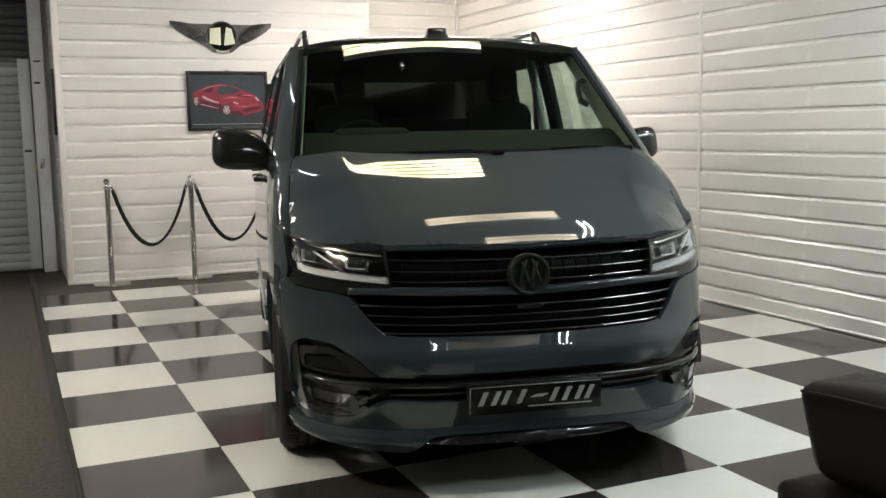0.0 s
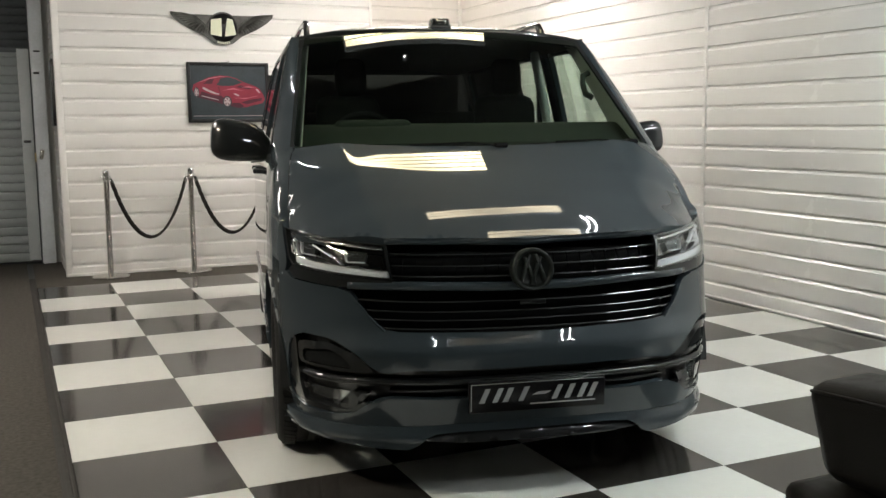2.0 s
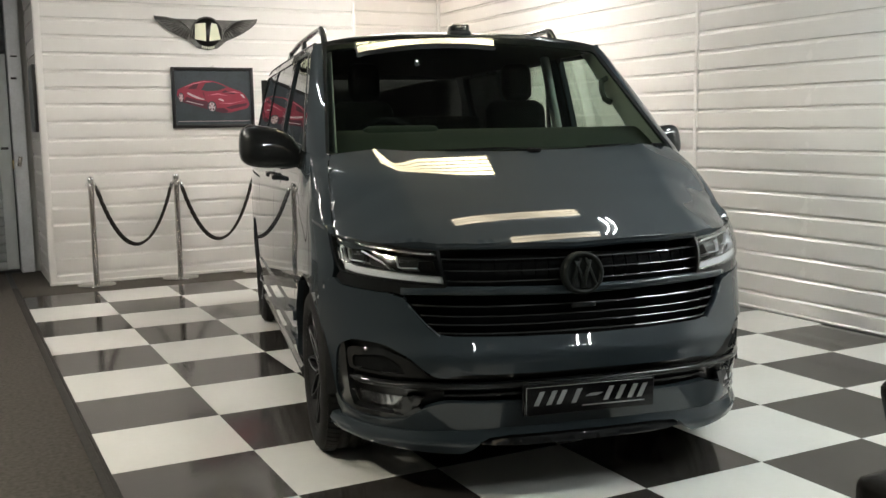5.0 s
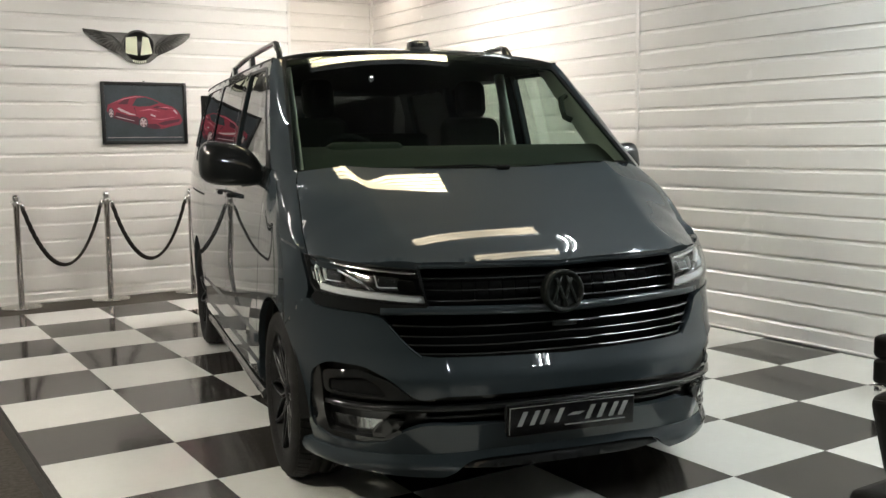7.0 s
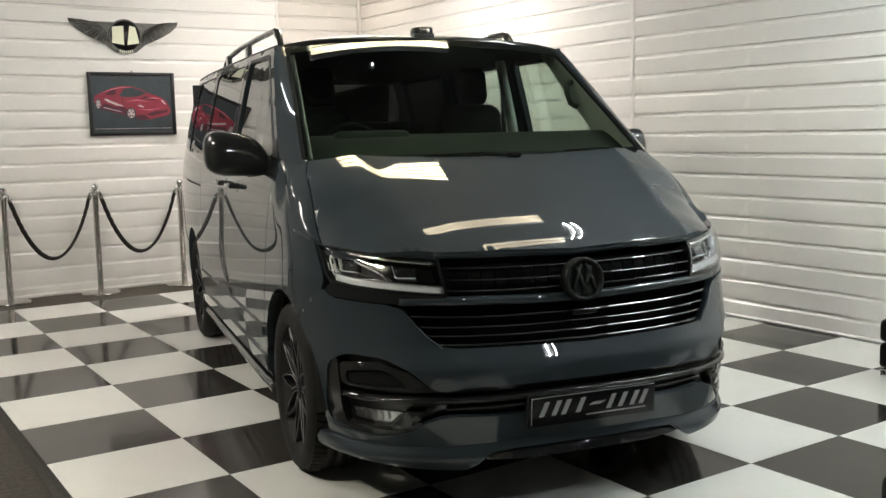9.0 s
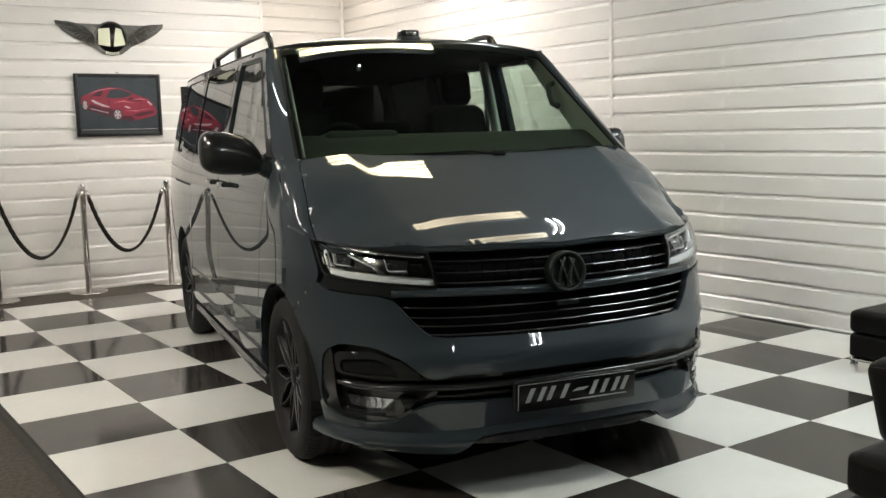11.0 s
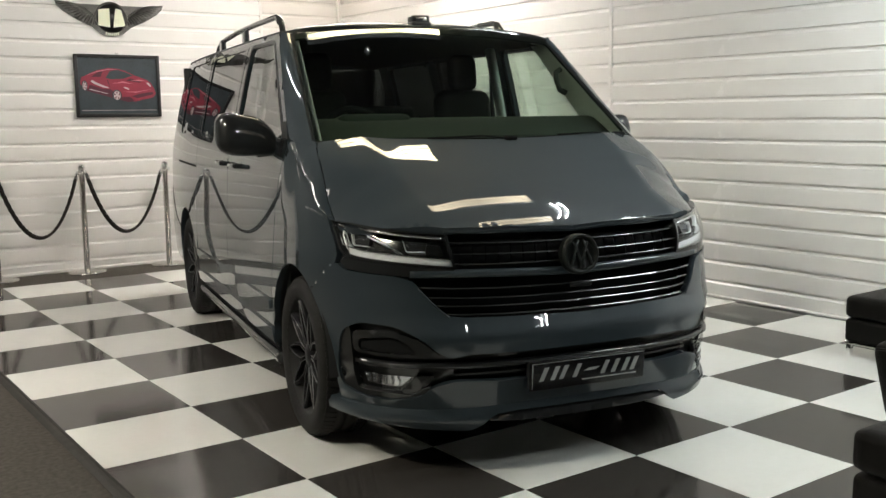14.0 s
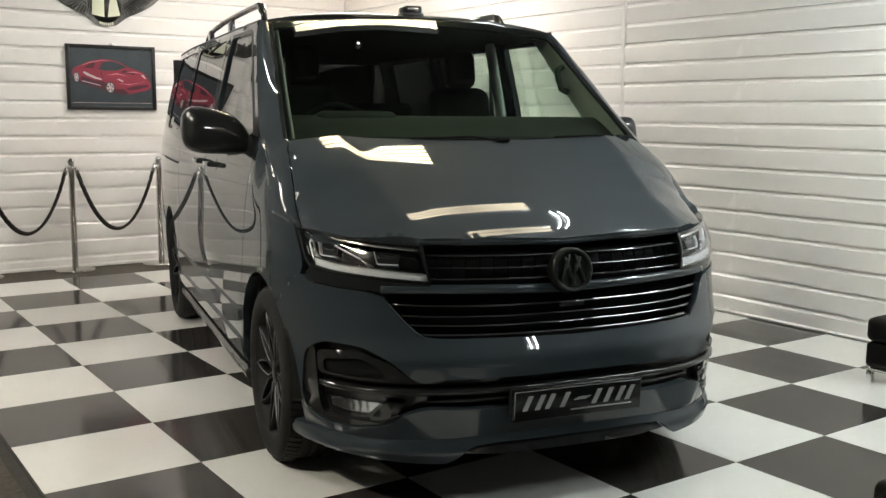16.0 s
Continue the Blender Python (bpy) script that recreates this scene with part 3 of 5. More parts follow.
part("intake_liner", panel(mirrored([(0, 0.52), (0.6, 0.53), (0.75, 0.625), (0.95, 0.63), (1.06, 0.57), (1.085, 0.31), (0.95, 0.29), (0.7, 0.31), (0.5, 0.38), (0, 0.38)]), skin, (), 0.04, 0, -0.045), GLOSS, van)

blade = part("bumper_blade", bar(skin, along(-0.975, 0.975, lambda a: 0.455 - 0.004 * (abs(a) > 0.7)), 0.026, 0.05, -0.006), GLOSS, van, "slim gloss black blade across the lower intake")
part("bumper_blade", bar(skin, along(-0.56, 0.56, lambda a: 0.418), 0.016, 0.04, -0.020), GLOSS, van, "slim gloss black blade in the lower intake")
for s in (-1, 1):
    part("intake_frame", panel([(s * a, z) for a, z in rounded([(0.985, 0.575), (0.80, 0.598), (0.69, 0.560), (0.60, 0.488), (0.985, 0.488)], 0.03)], skin,
         [[(s * a, z) for a, z in rounded([(0.955, 0.545), (0.80, 0.568), (0.735, 0.540), (0.70, 0.50), (0.955, 0.497)], 0.02)]], 0.03, 0.03, -0.012), GLOSS, van, "gloss black frame of the side intake")
    part("intake_panel", panel([(s * a, z) for a, z in [(0.955, 0.54), (0.80, 0.563), (0.735, 0.536), (0.70, 0.50), (0.955, 0.50)]], skin, (), 0.03, 0, -0.022), GRILLE, van)
    part("intake_surround", panel([(s * a, z) for a, z in rounded([(1.058, 0.54), (1.0, 0.60), (0.99, 0.57), (0.985, 0.40), (0.97, 0.335), (0.73, 0.335), (0.66, 0.375), (0.65, 0.365), (0.71, 0.312), (0.96, 0.312), (1.055, 0.335), (1.062, 0.42)], 0.012)], skin, (), 0.03, 0.03, -0.008), GLOSS, van, "gloss black surround of the fog lamp")
    fog = part("fog_lamp", panel([(s * a, z) for a, z in [(0.965, 0.398), (0.948, 0.353), (0.86, 0.348), (0.785, 0.354), (0.735, 0.398)]], skin, (), 0.03, 0, -0.040), LAMP_SILVER, van, "clear fog lamp with a faceted reflector")
    part("lens", panel([(s * a, z) for a, z in [(0.968, 0.408), (0.950, 0.346), (0.86, 0.341), (0.772, 0.348), (0.714, 0.408)]], skin, (), 0.03, 0.01, -0.014), LENS, fog)
    for k in range(6):
        a = 0.945 - k * 0.030
        part("facet", bar(skin, [(s * a, 0.355), (s * (a - 0.008), 0.376), (s * a, 0.395)], 0.006, 0.006, -0.032), LAMP_SILVER, fog)
    part("fog_blank", panel([(s * a, z) for a, z in [(0.772, 0.348), (0.712, 0.410), (0.64, 0.408), (0.665, 0.375), (0.715, 0.335), (0.77, 0.335)]], skin, (), 0.03, 0.02, -0.014), GLOSS, van)

# splitter under the bumper
LIP = [(0, 0.292), (0.30, 0.292), (0.5, 0.282), (0.9, 0.272), (1.16, 0.262), (1.235, 0.262), (1.235, 0.212), (0.99, 0.212), (0.82, 0.208), (0.60, 0.197), (0.50, 0.195), (0.455, 0.215),
       (0.425, 0.243), (0.39, 0.258), (0.30, 0.264), (0, 0.264)]


def lip_skin(a, z, depth=0.0):
    p = skin(a, z, depth)
    out = smooth01((0.292 - z) / 0.062) * 0.032
    flat = Vector((p.x, p.y - 1.0, 0)).normalized()
    return p + flat * (out + 0.002)


part("front_splitter", panel(mirrored(LIP), lip_skin, (), 0.018, 0.05), PAINT, van, "painted add-on splitter with a cut-out middle")
part("splitter_middle", panel(mirrored([(0, 0.268), (0.385, 0.268), (0.44, 0.232), (0.30, 0.222), (0, 0.220)]), lambda a, z, depth=0.0: skin(a, z, depth) + Vector((0, 0.012 - 0.040 * smooth01((0.268 - z) / 0.040), 0)), (), 0.018, 0.04), GLOSS, van, "gloss black middle of the splitter")
part("under_tray", sheet(lambda u, v: Vector(((u - 0.5) * 1.5, lerp(0.07 + 0.22 * abs(2 * u - 1) ** 3, 0.75, v), 0.215 + 0.02 * v)), 20, 6, 0.01), DARK, van)

# grilles
part("grille_liner", panel(mirrored([(0, 0.985), (0.42, 0.985), (0.575, 0.975), (0.56, 0.84), (0.73, 0.80), (0.68, 0.74), (0.57, 0.635), (0, 0.615)]), skin, (), 0.04, 0, -0.085), GRILLE, van)
for z, half in ((0.936, 0.543), (0.890, 0.534), (0.848, 0.526)):
    part("grille_slat", bar(skin, along(-half, half, lambda a: z - 0.010 * (1 - (a / 0.55) ** 2)), 0.006, 0.035, -0.016, True), GLOSS, van)
for z, half in ((0.757, 0.658), (0.722, 0.630), (0.690, 0.602), (0.660, 0.566)):
    part("grille_slat", bar(skin, along(-half, half, lambda a: z - 0.010 * (1 - (a / 0.62) ** 2)), 0.006, 0.035, -0.016, True), GLOSS, van)
part("grille_strip", bar(skin, along(-0.70, 0.70, lambda a: 0.795 + 0.014 * smooth01(abs(a) / 0.6)), 0.034, 0.045, -0.002), PAINT, van, "painted strip between the two grilles")
for k in range(-9, 10):
    a = k * 0.055
    if abs(a) > 0.09:
        part("grille_rib", panel([(a - 0.003, 0.835), (a + 0.003, 0.835), (a + 0.003, 0.945), (a - 0.003, 0.945)], skin, (), 0.03, 0.008, -0.048), GRILLE, van)
for s in (-1, 1):
    part("grille_edge", bar(skin, [(s * 0.556, 0.646), (s * 0.585, 0.668), (s * 0.622, 0.704), (s * 0.668, 0.757)], 0.012, 0.03, 0.003), PAINT, van)
    part("lamp_underline", panel([(s * a, z) for a, z in [(0.522, 0.830), (0.665, 0.840), (0.777, 0.849), (0.903, 0.856), (1.005, 0.864), (1.03, 0.845), (0.995, 0.817), (0.878, 0.811), (0.756, 0.804), (0.69, 0.80), (0.53, 0.82)]], skin, (), 0.03, 0.02, -0.006), GLOSS, van)

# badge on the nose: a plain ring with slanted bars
badge = part("badge", turn(lathe([(0.001, 0), (0.060, 0), (0.064, 0.004), (0.066, 0.012), (0.074, 0.016), (0.080, 0.013), (0.082, 0.0), (0.082, -0.03), (0.001, -0.03)], 40),
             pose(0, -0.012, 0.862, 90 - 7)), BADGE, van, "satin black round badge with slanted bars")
for x, tilt, z in ((-0.030, 20, 0.004), (-0.012, -20, -0.004), (0.012, 20, -0.004), (0.030, -20, 0.004)):
    part("badge_bar", turn(box(-0.0065, -0.056, 0.0, 0.0065, 0.056, 0.012, 0.002, 1), pose(0, -0.012, 0.862, 90 - 7) @ pose(x, z, 0, 0, 0, -tilt)), BADGE, badge)
part("radar_window", turn(box(-0.05, -0.004, -0.010, 0.05, 0.004, 0.010, 0.003), pose(0, -0.020, 0.742)), GLOSS, van)

# number plate with plain bars for its writing
plate = part("number_plate", turn(box(-0.265, -0.006, -0.060, 0.265, 0.006, 0.060, 0.004), pose(0, -0.080, 0.402, 4)), PLATE, van, "black acrylic plate with silver bars")
for x0, x1 in ((-0.215, -0.195), (-0.165, -0.145), (-0.125, -0.105), (-0.065, -0.045), (-0.010, 0.040), (0.065, 0.085), (0.115, 0.135), (0.165, 0.185), (0.205, 0.225)):
    tall = 0.011 if x0 == -0.010 else 0.054
    bm = bmesh.new()
    for dx, dz in ((0, -1), (1, -1), (1, 1), (0, 1)):
        bm.verts.new((lerp(x0, x1, dx) + 0.012 * dz, -0.0072, 0.006 + dz * tall / 2))
    bm.faces.new(bm.verts)
    bm.normal_update()
    bmesh.ops.solidify(bm, geom=bm.faces[:], thickness=0.0008)
    part("plate_mark", turn(bm, pose(0, -0.080, 0.402, 4)), PLATE_INK, plate, smooth=False)
part("plate_line", turn(box(-0.03, -0.0078, -0.036, 0.225, -0.0062, -0.032), pose(0, -0.080, 0.402, 4)), PLATE_INK, plate)
part("plate_rim", turn(join(box(-0.258, -0.0075, 0.050, 0.258, -0.006, 0.0525), box(-0.258, -0.0075, -0.050, -0.2555, -0.006, 0.050)), pose(0, -0.080, 0.402, 4)), PLATE_INK, plate)
part("plate_holder", turn(box(-0.258, 0, -0.054, 0.258, 0.04, 0.054, 0.006), pose(0, -0.072, 0.402, 4)), TRIM, van)

# headlamps
LAMP = [(0.553, 0.962), (0.522, 0.833), (0.665, 0.843), (0.777, 0.852), (0.903, 0.859), (1.000, 0.867), (1.030, 0.892), (1.062, 0.95), (1.098, 1.004), (0.968, 1.000), (0.853, 0.988), (0.707, 0.975)]


def inset(poly, d):
    cx, cz = sum(p[0] for p in poly) / len(poly), sum(p[1] for p in poly) / len(poly)
    return [(a + (cx - a) / max(0.05, math.hypot(cx - a, cz - z)) * d, z + (cz - z) / max(0.05, math.hypot(cx - a, cz - z)) * d) for a, z in poly]


for s in (-1, 1):
    lamp = part("headlight", panel([(s * a, z) for a, z in LAMP], skin, (), 0.03, 0.02, -0.075), GLOSS, van, "clear LED headlight with black inner and white light guide")
    part("lamp_wall", panel([(s * a, z) for a, z in LAMP], skin, [[(s * a, z) for a, z in inset(LAMP, 0.012)]], 0.03, 0.07, -0.003), GLOSS, lamp)
    part("lens", panel([(s * a, z) for a, z in LAMP], skin, (), 0.03, 0.0, 0.0), LENS, lamp)
    part("reflector", panel([(s * a, z) for a, z in [(0.580, 0.945), (0.565, 0.882), (0.70, 0.892), (0.90, 0.905), (0.985, 0.915), (1.01, 0.945), (1.045, 0.982), (0.96, 0.980), (0.853, 0.968), (0.707, 0.956)]], skin, (), 0.03, 0.01, -0.055), LAMP_SMOKE, lamp, "smoked silver reflector")
    low = [(0.533, 0.851), (0.66, 0.862), (0.777, 0.872), (0.90, 0.881), (0.975, 0.890), (1.003, 0.912), (1.026, 0.955)]
    part("light_guide", bar(skin, [(s * a, z) for a, z in low], 0.030, 0.02, -0.016), DRL, lamp, "white light guide strip")
    for dz, lift in ((0.0150, -0.009), (-0.0140, -0.009)):
        part("guide_rim", bar(skin, [(s * (a + (dz if z > 0.90 else 0)), z + (dz if z < 0.90 else 0)) for a, z in low], 0.0045, 0.012, lift), CHROME, lamp, "bright rim of the light guide")
    part("light_guide", bar(skin, [(s * 0.893, 0.957), (s * 0.84, 0.938), (s * 0.785, 0.917)], 0.008, 0.02, -0.018), DRL, lamp, "thin white light guide strip")
    part("guide_blade", bar(skin, [(s * 0.785, 0.915), (s * 0.760, 0.902), (s * 0.728, 0.876)], 0.017, 0.02, -0.022), LAMP_SILVER, lamp)
    part("chrome_edge", bar(skin, [(s * a, z) for a, z in [(0.566, 0.950), (0.707, 0.963), (0.853, 0.976), (0.93, 0.983)]], 0.010, 0.012, -0.008), CHROME, lamp)
    part("amber_tip", bar(skin, [(s * a, z) for a, z in [(1.015, 0.985), (1.045, 0.990), (1.075, 0.992)]], 0.014, 0.02, -0.014), CHROME, lamp, "bright reflector at the lamp's tail")
    for a, z in ((0.935, 0.940), (0.682, 0.925)):
        unit = part("projector", panel([(s * (a + da), z + dz) for da, dz in rounded([(-0.045, 0.022), (0.045, 0.024), (0.038, -0.022), (-0.038, -0.022)], 0.008)], skin, (), 0.02, 0.02, -0.040), GLOSS, lamp)
        part("projector_frame", bar(skin, [(s * (a + 0.052), z + 0.024), (s * (a + 0.040), z - 0.020), (s * (a + 0.032), z - 0.0245), (s * (a - 0.040), z - 0.0245)], 0.0055, 0.02, -0.026), DRL, lamp, "white open frame round the projector")
        for k in (-1, 0, 1):
            part("led_lens", turn(lathe([(0.001, 0.006), (0.008, 0.004), (0.011, 0)], 12), Matrix.Translation(skin(s * (a + 0.026 * k), z + 0.008, 0.036)) @ pose(0, 0, 0, 90)), LENS, unit)

# ---- bonnet, wings
HOODLINE = [(0, 0.052), (0.39, 0.078), (0.540, 0.103), (0.668, 0.172), (0.774, 0.266), (0.835, 0.352), (0.872, 0.44), (0.868, 0.56), (0.852, 0.70), (0.838, 0.80), (0.818, 0.855),
            (0.70, 0.826), (0.5, 0.797), (0.25, 0.776), (0, 0.768)]
part("bonnet", panel(mirrored(HOODLINE), bonnet, (), 0.02, 0.025), PAINT, van)
FRONT_EDGE = [(x, float(np.interp(abs(x), (0, 0.39, 0.540), (0.052, 0.078, 0.103)))) for x in np.linspace(-0.54, 0.54, 41)]
part("bonnet_lip", tube([bonnet(x, y) + Vector((0, 0.012, -0.0140)) for x, y in FRONT_EDGE], 0.011, 12), PAINT, van)


for s in (-1, 1):
    outline = [(0.392, 0.838), (0.381, 0.87), (0.388, 0.905), (0.414, 0.95), (0.448, 1.004), (0.462, 1.022)]
    outline += [(0.56, 1.045), (0.65, 1.085), (0.75, 1.13), (0.85, 1.195), (0.90, 1.245), (0.955, 1.31), (0.988, 1.31), (1.022, 1.25), (1.135, 1.0), (1.19, 0.75), (1.243, 0.55), (1.243, 0.44)]
    outline += arch(AXLE_F, 0.37, 0.405, 10, 125, 18)
    part("front_wing", panel(outline, flank(s), (), 0.03, 0.03), PAINT, van)

    def shoulder(u, v, s=s):
        y = lerp(0.445, 0.955, u)
        low = float(np.interp(y, (0.435, 0.46, 0.56, 0.65, 0.75, 0.85, 0.90, 0.955), (1.0, 1.022, 1.045, 1.085, 1.13, 1.195, 1.245, 1.31)))
        a = skin0(s * arc_of(y), low)
        ex = float(np.interp(y, (0.44, 0.56, 0.70, 0.80, 0.86, 0.955), (0.875, 0.872, 0.856, 0.842, 0.825, 0.860)))
        b = bonnet(s * ex, min(y, 0.96))
        b.y = y
        m = Vector((s * max(abs(a.x), abs(b.x)) * 0.995, y, max(a.z, b.z) * 0.6 + min(a.z, b.z) * 0.4))
        return a * (1 - v) ** 2 + m * 2 * v * (1 - v) + b * v * v

    part("wing_shoulder", sheet(shoulder, 24, 8), PAINT, van)
    part("wing_vent_trim", bar(flank(s), [(0.46, 1.012), (0.56, 1.028), (0.66, 1.042)], 0.020, 0.02, 0.0), TRIM, van, "black tail of the headlight on the wing")

# ---- flanks: doors, quarters, windows
SILL = 0.305
DOOR = [(1.250, SILL), (1.250, 0.55), (1.198, 0.75), (1.143, 1.0), (1.030, 1.25), (0.997, 1.315), (1.325, 1.60), (1.58, 1.815), (1.66, 1.845), (2.255, 1.850), (2.255, 1.26), (2.30, 0.70), (2.30, SILL)]
DOOR_WINDOW = rounded([(1.115, 1.318), (1.375, 1.555), (1.60, 1.750), (1.69, 1.795), (2.165, 1.800), (2.165, 1.318)], 0.03)
SLIDER = [(2.262, 1.850), (3.335, 1.850), (3.335, 1.0), (3.345, 0.62), (3.37, 0.46), (3.395, SILL), (2.307, SILL), (2.307, 0.70), (2.262, 1.26)]
SLIDER_WINDOW = rounded([(2.33, 1.800), (3.285, 1.800), (3.285, 1.305), (2.33, 1.312)], 0.04)
QUARTER = [(3.342, 1.850), (4.62, 1.840), (4.74, 1.60), (4.80, 1.2), (4.82, 0.5), (4.80, 0.32), (4.26, 0.32)] + arch(AXLE_R, 0.37, 0.410, -5, 165, 22) + [(3.352, 0.62), (3.342, 1.0)]
QUARTER_WINDOW = rounded([(3.39, 1.800), (4.22, 1.795), (4.25, 1.31), (3.39, 1.305)], 0.05)
for s in (-1, 1):
    f = flank(s)
    pane = CLEAR if s > 0 else PRIVACY
    door = part("front_door", panel(DOOR, f, [DOOR_WINDOW], 0.045, 0.03), PAINT, van)
    part("window_glass", panel(DOOR_WINDOW, f, (), 0.06, 0, -0.010), CLEAR, door, "clear green-tinted side glass")
    part("window_seal", panel(rounded([(1.058, 1.305), (1.365, 1.572), (1.60, 1.768), (1.68, 1.812), (2.185, 1.815), (2.185, 1.300)], 0.03), f, [DOOR_WINDOW], 0.05, 0.01, 0.002), TRIM, door)
    part("pillar_trim", panel([(2.185, 1.300), (2.185, 1.818), (2.252, 1.818), (2.252, 1.300)], f, (), 0.06, 0.01, 0.003), GLOSS, door, "gloss black door pillar")
    slider = part("sliding_door", panel(SLIDER, f, [SLIDER_WINDOW], 0.05, 0.03), PAINT, van)
    part("window_glass", panel(rounded([(2.33, 1.800), (2.93, 1.800), (2.93, 1.308), (2.33, 1.312)], 0.02), f, (), 0.06, 0, -0.004), pane, slider, "front side glass of the sliding door")
    part("window_glass", panel(rounded([(2.935, 1.800), (3.285, 1.800), (3.285, 1.305), (2.935, 1.308)], 0.02), f, (), 0.06, 0, -0.004), PRIVACY, slider, "dark privacy glass")
    part("window_seal", panel(rounded([(2.27, 1.815), (3.328, 1.815), (3.328, 1.292), (2.27, 1.298)], 0.02), f, [SLIDER_WINDOW], 0.05, 0.01, 0.002), GLOSS, slider)
    quarter = part("rear_quarter", panel(QUARTER, f, [QUARTER_WINDOW], 0.05, 0.03), PAINT, van)
    part("window_glass", panel(QUARTER_WINDOW, f, (), 0.06, 0, -0.004), PRIVACY, quarter, "dark privacy glass")
    part("window_seal", panel(rounded([(3.348, 1.815), (4.26, 1.81), (4.30, 1.292), (3.348, 1.292)], 0.03), f, [QUARTER_WINDOW], 0.05, 0.01, 0.002), GLOSS, quarter)
    part("door_track", bar(f, [(3.36, 1.098), (3.8, 1.102), (4.18, 1.106)], 0.022, 0.02, 0.001), DARK, van, "black slot of the sliding door's track")
    part("side_skirt", panel([(1.262, 0.40), (1.262, 0.325), (3.40, 0.325), (3.40, 0.40)], f, (), 0.05, 0.05, 0.012), PAINT, van)
    part("sill_recess", panel([(1.262, 0.330), (1.262, 0.225), (3.40, 0.225), (3.40, 0.330)], f, (), 0.05, 0.02, -0.030), DARK, van)
    part("side_step", bar(f, [(1.235, 0.252), (1.27, 0.246), (2.2, 0.246), (3.39, 0.246), (3.43, 0.252)], 0.050, 0.07, 0.030), GLOSS, van, "slim gloss black side step under the sill")
    part("flank_liner", panel([(1.0, 1.30), (4.75, 1.30), (4.78, 0.34), (4.27, 0.34)] + arch(AXLE_R, 0.37, 0.44, -5, 185, 18) + [(3.38, 0.30), (1.28, 0.30)] + arch(AXLE_F, 0.37, 0.44, -5, 110, 12), f, (), 0.12, 0, -0.045), DARK, van)
    part("rub_line", panel(rounded([(1.275, 0.492), (1.275, 0.540), (3.36, 0.540), (3.36, 0.492)], 0.012), f, (), 0.05, 0.012, 0.010), PAINT, van)
    for y, seam in ((1.975, door), (2.350, slider)):
        handle = part("door_handle", turn(box(-0.085, -0.012, -0.013, 0.085, 0.012, 0.013, 0.009, 3), Matrix.Translation(f(y, 1.157, -0.034)) @ pose(0, 0, 0, 0, 0, 90)), GLOSS, seam, "gloss black pull handle")
        for dy in (-0.07, 0.07):
            part("handle_foot", turn(box(-0.012, -0.016, -0.012, 0.012, 0.026, 0.012, 0.004), Matrix.Translation(f(y + dy, 1.157, -0.018)) @ pose(0, 0, 0, 0, 0, 90 * s)), GLOSS, handle)
        part("handle_bowl", panel(rounded([(y - 0.075, 1.125), (y + 0.075, 1.125), (y + 0.075, 1.185), (y - 0.075, 1.185)], 0.03), f, (), 0.03, 0, 0.0015), PAINT, seam)
    for wy in (AXLE_F, AXLE_R):
        w_in = 0.60
        part("wheel_well", sheet(lambda u, v, wy=wy, s=s: Vector((s * lerp(0.93, w_in, v), wy + 0.43 * math.cos(math.pi * u), 0.36 + 0.43 * math.sin(math.pi * u))), 18, 3), DARK, van)

# ---- cabin top: windscreen, pillars, roof
def screen(p, v, depth=0.0):
    """Windscreen by p (-1 to 1 across) and v (0 at the base, 1 at the top)."""
    lowp = Vector((0.856 * p, 0.757 + 0.090 * p * p, 1.292 - 0.010 * p * p))
    high = Vector((0.750 * p, 1.565 + 0.02 * p * p, 1.884 - 0.048 * p * p))
    q = lowp.lerp(high, v)
    return q - Vector((0.25 * p, -0.62, 0.74)) * depth


def screen_uv(u, v, depth=0.0):
    return screen(u, v, depth)


pane = part("windscreen", panel([(-0.965, 0.02), (0.965, 0.02), (0.955, 0.985), (-0.955, 0.985)], screen_uv, (), 0.06, 0.0), WINDSCREEN, van, "clear raked windscreen")
part("screen_border", panel([(-0.99, 0.0), (0.99, 0.0), (0.985, 1.0), (-0.985, 1.0)], screen_uv, [rounded([(-0.968, 0.055), (0.968, 0.055), (0.960, 0.945), (-0.960, 0.945)], 0.03)], 0.06, 0.01, -0.003), GLOSS, van, "black ceramic border of the windscreen")
part("cowl", sheet(lambda u, v: Vector(((2 * u - 1) * 0.80, lerp(0.755, 0.83, v) + 0.085 * (2 * u - 1) ** 2, lerp(1.262, 1.290, v))), 24, 3, 0.01), TRIM, van)


def side_edge(s, v):
    y = lerp(0.990, 1.60, v)
    return skin(s * arc_of(y), lerp(1.315, 1.842, v) - 0.012 * math.sin(math.pi * v), 0.0)


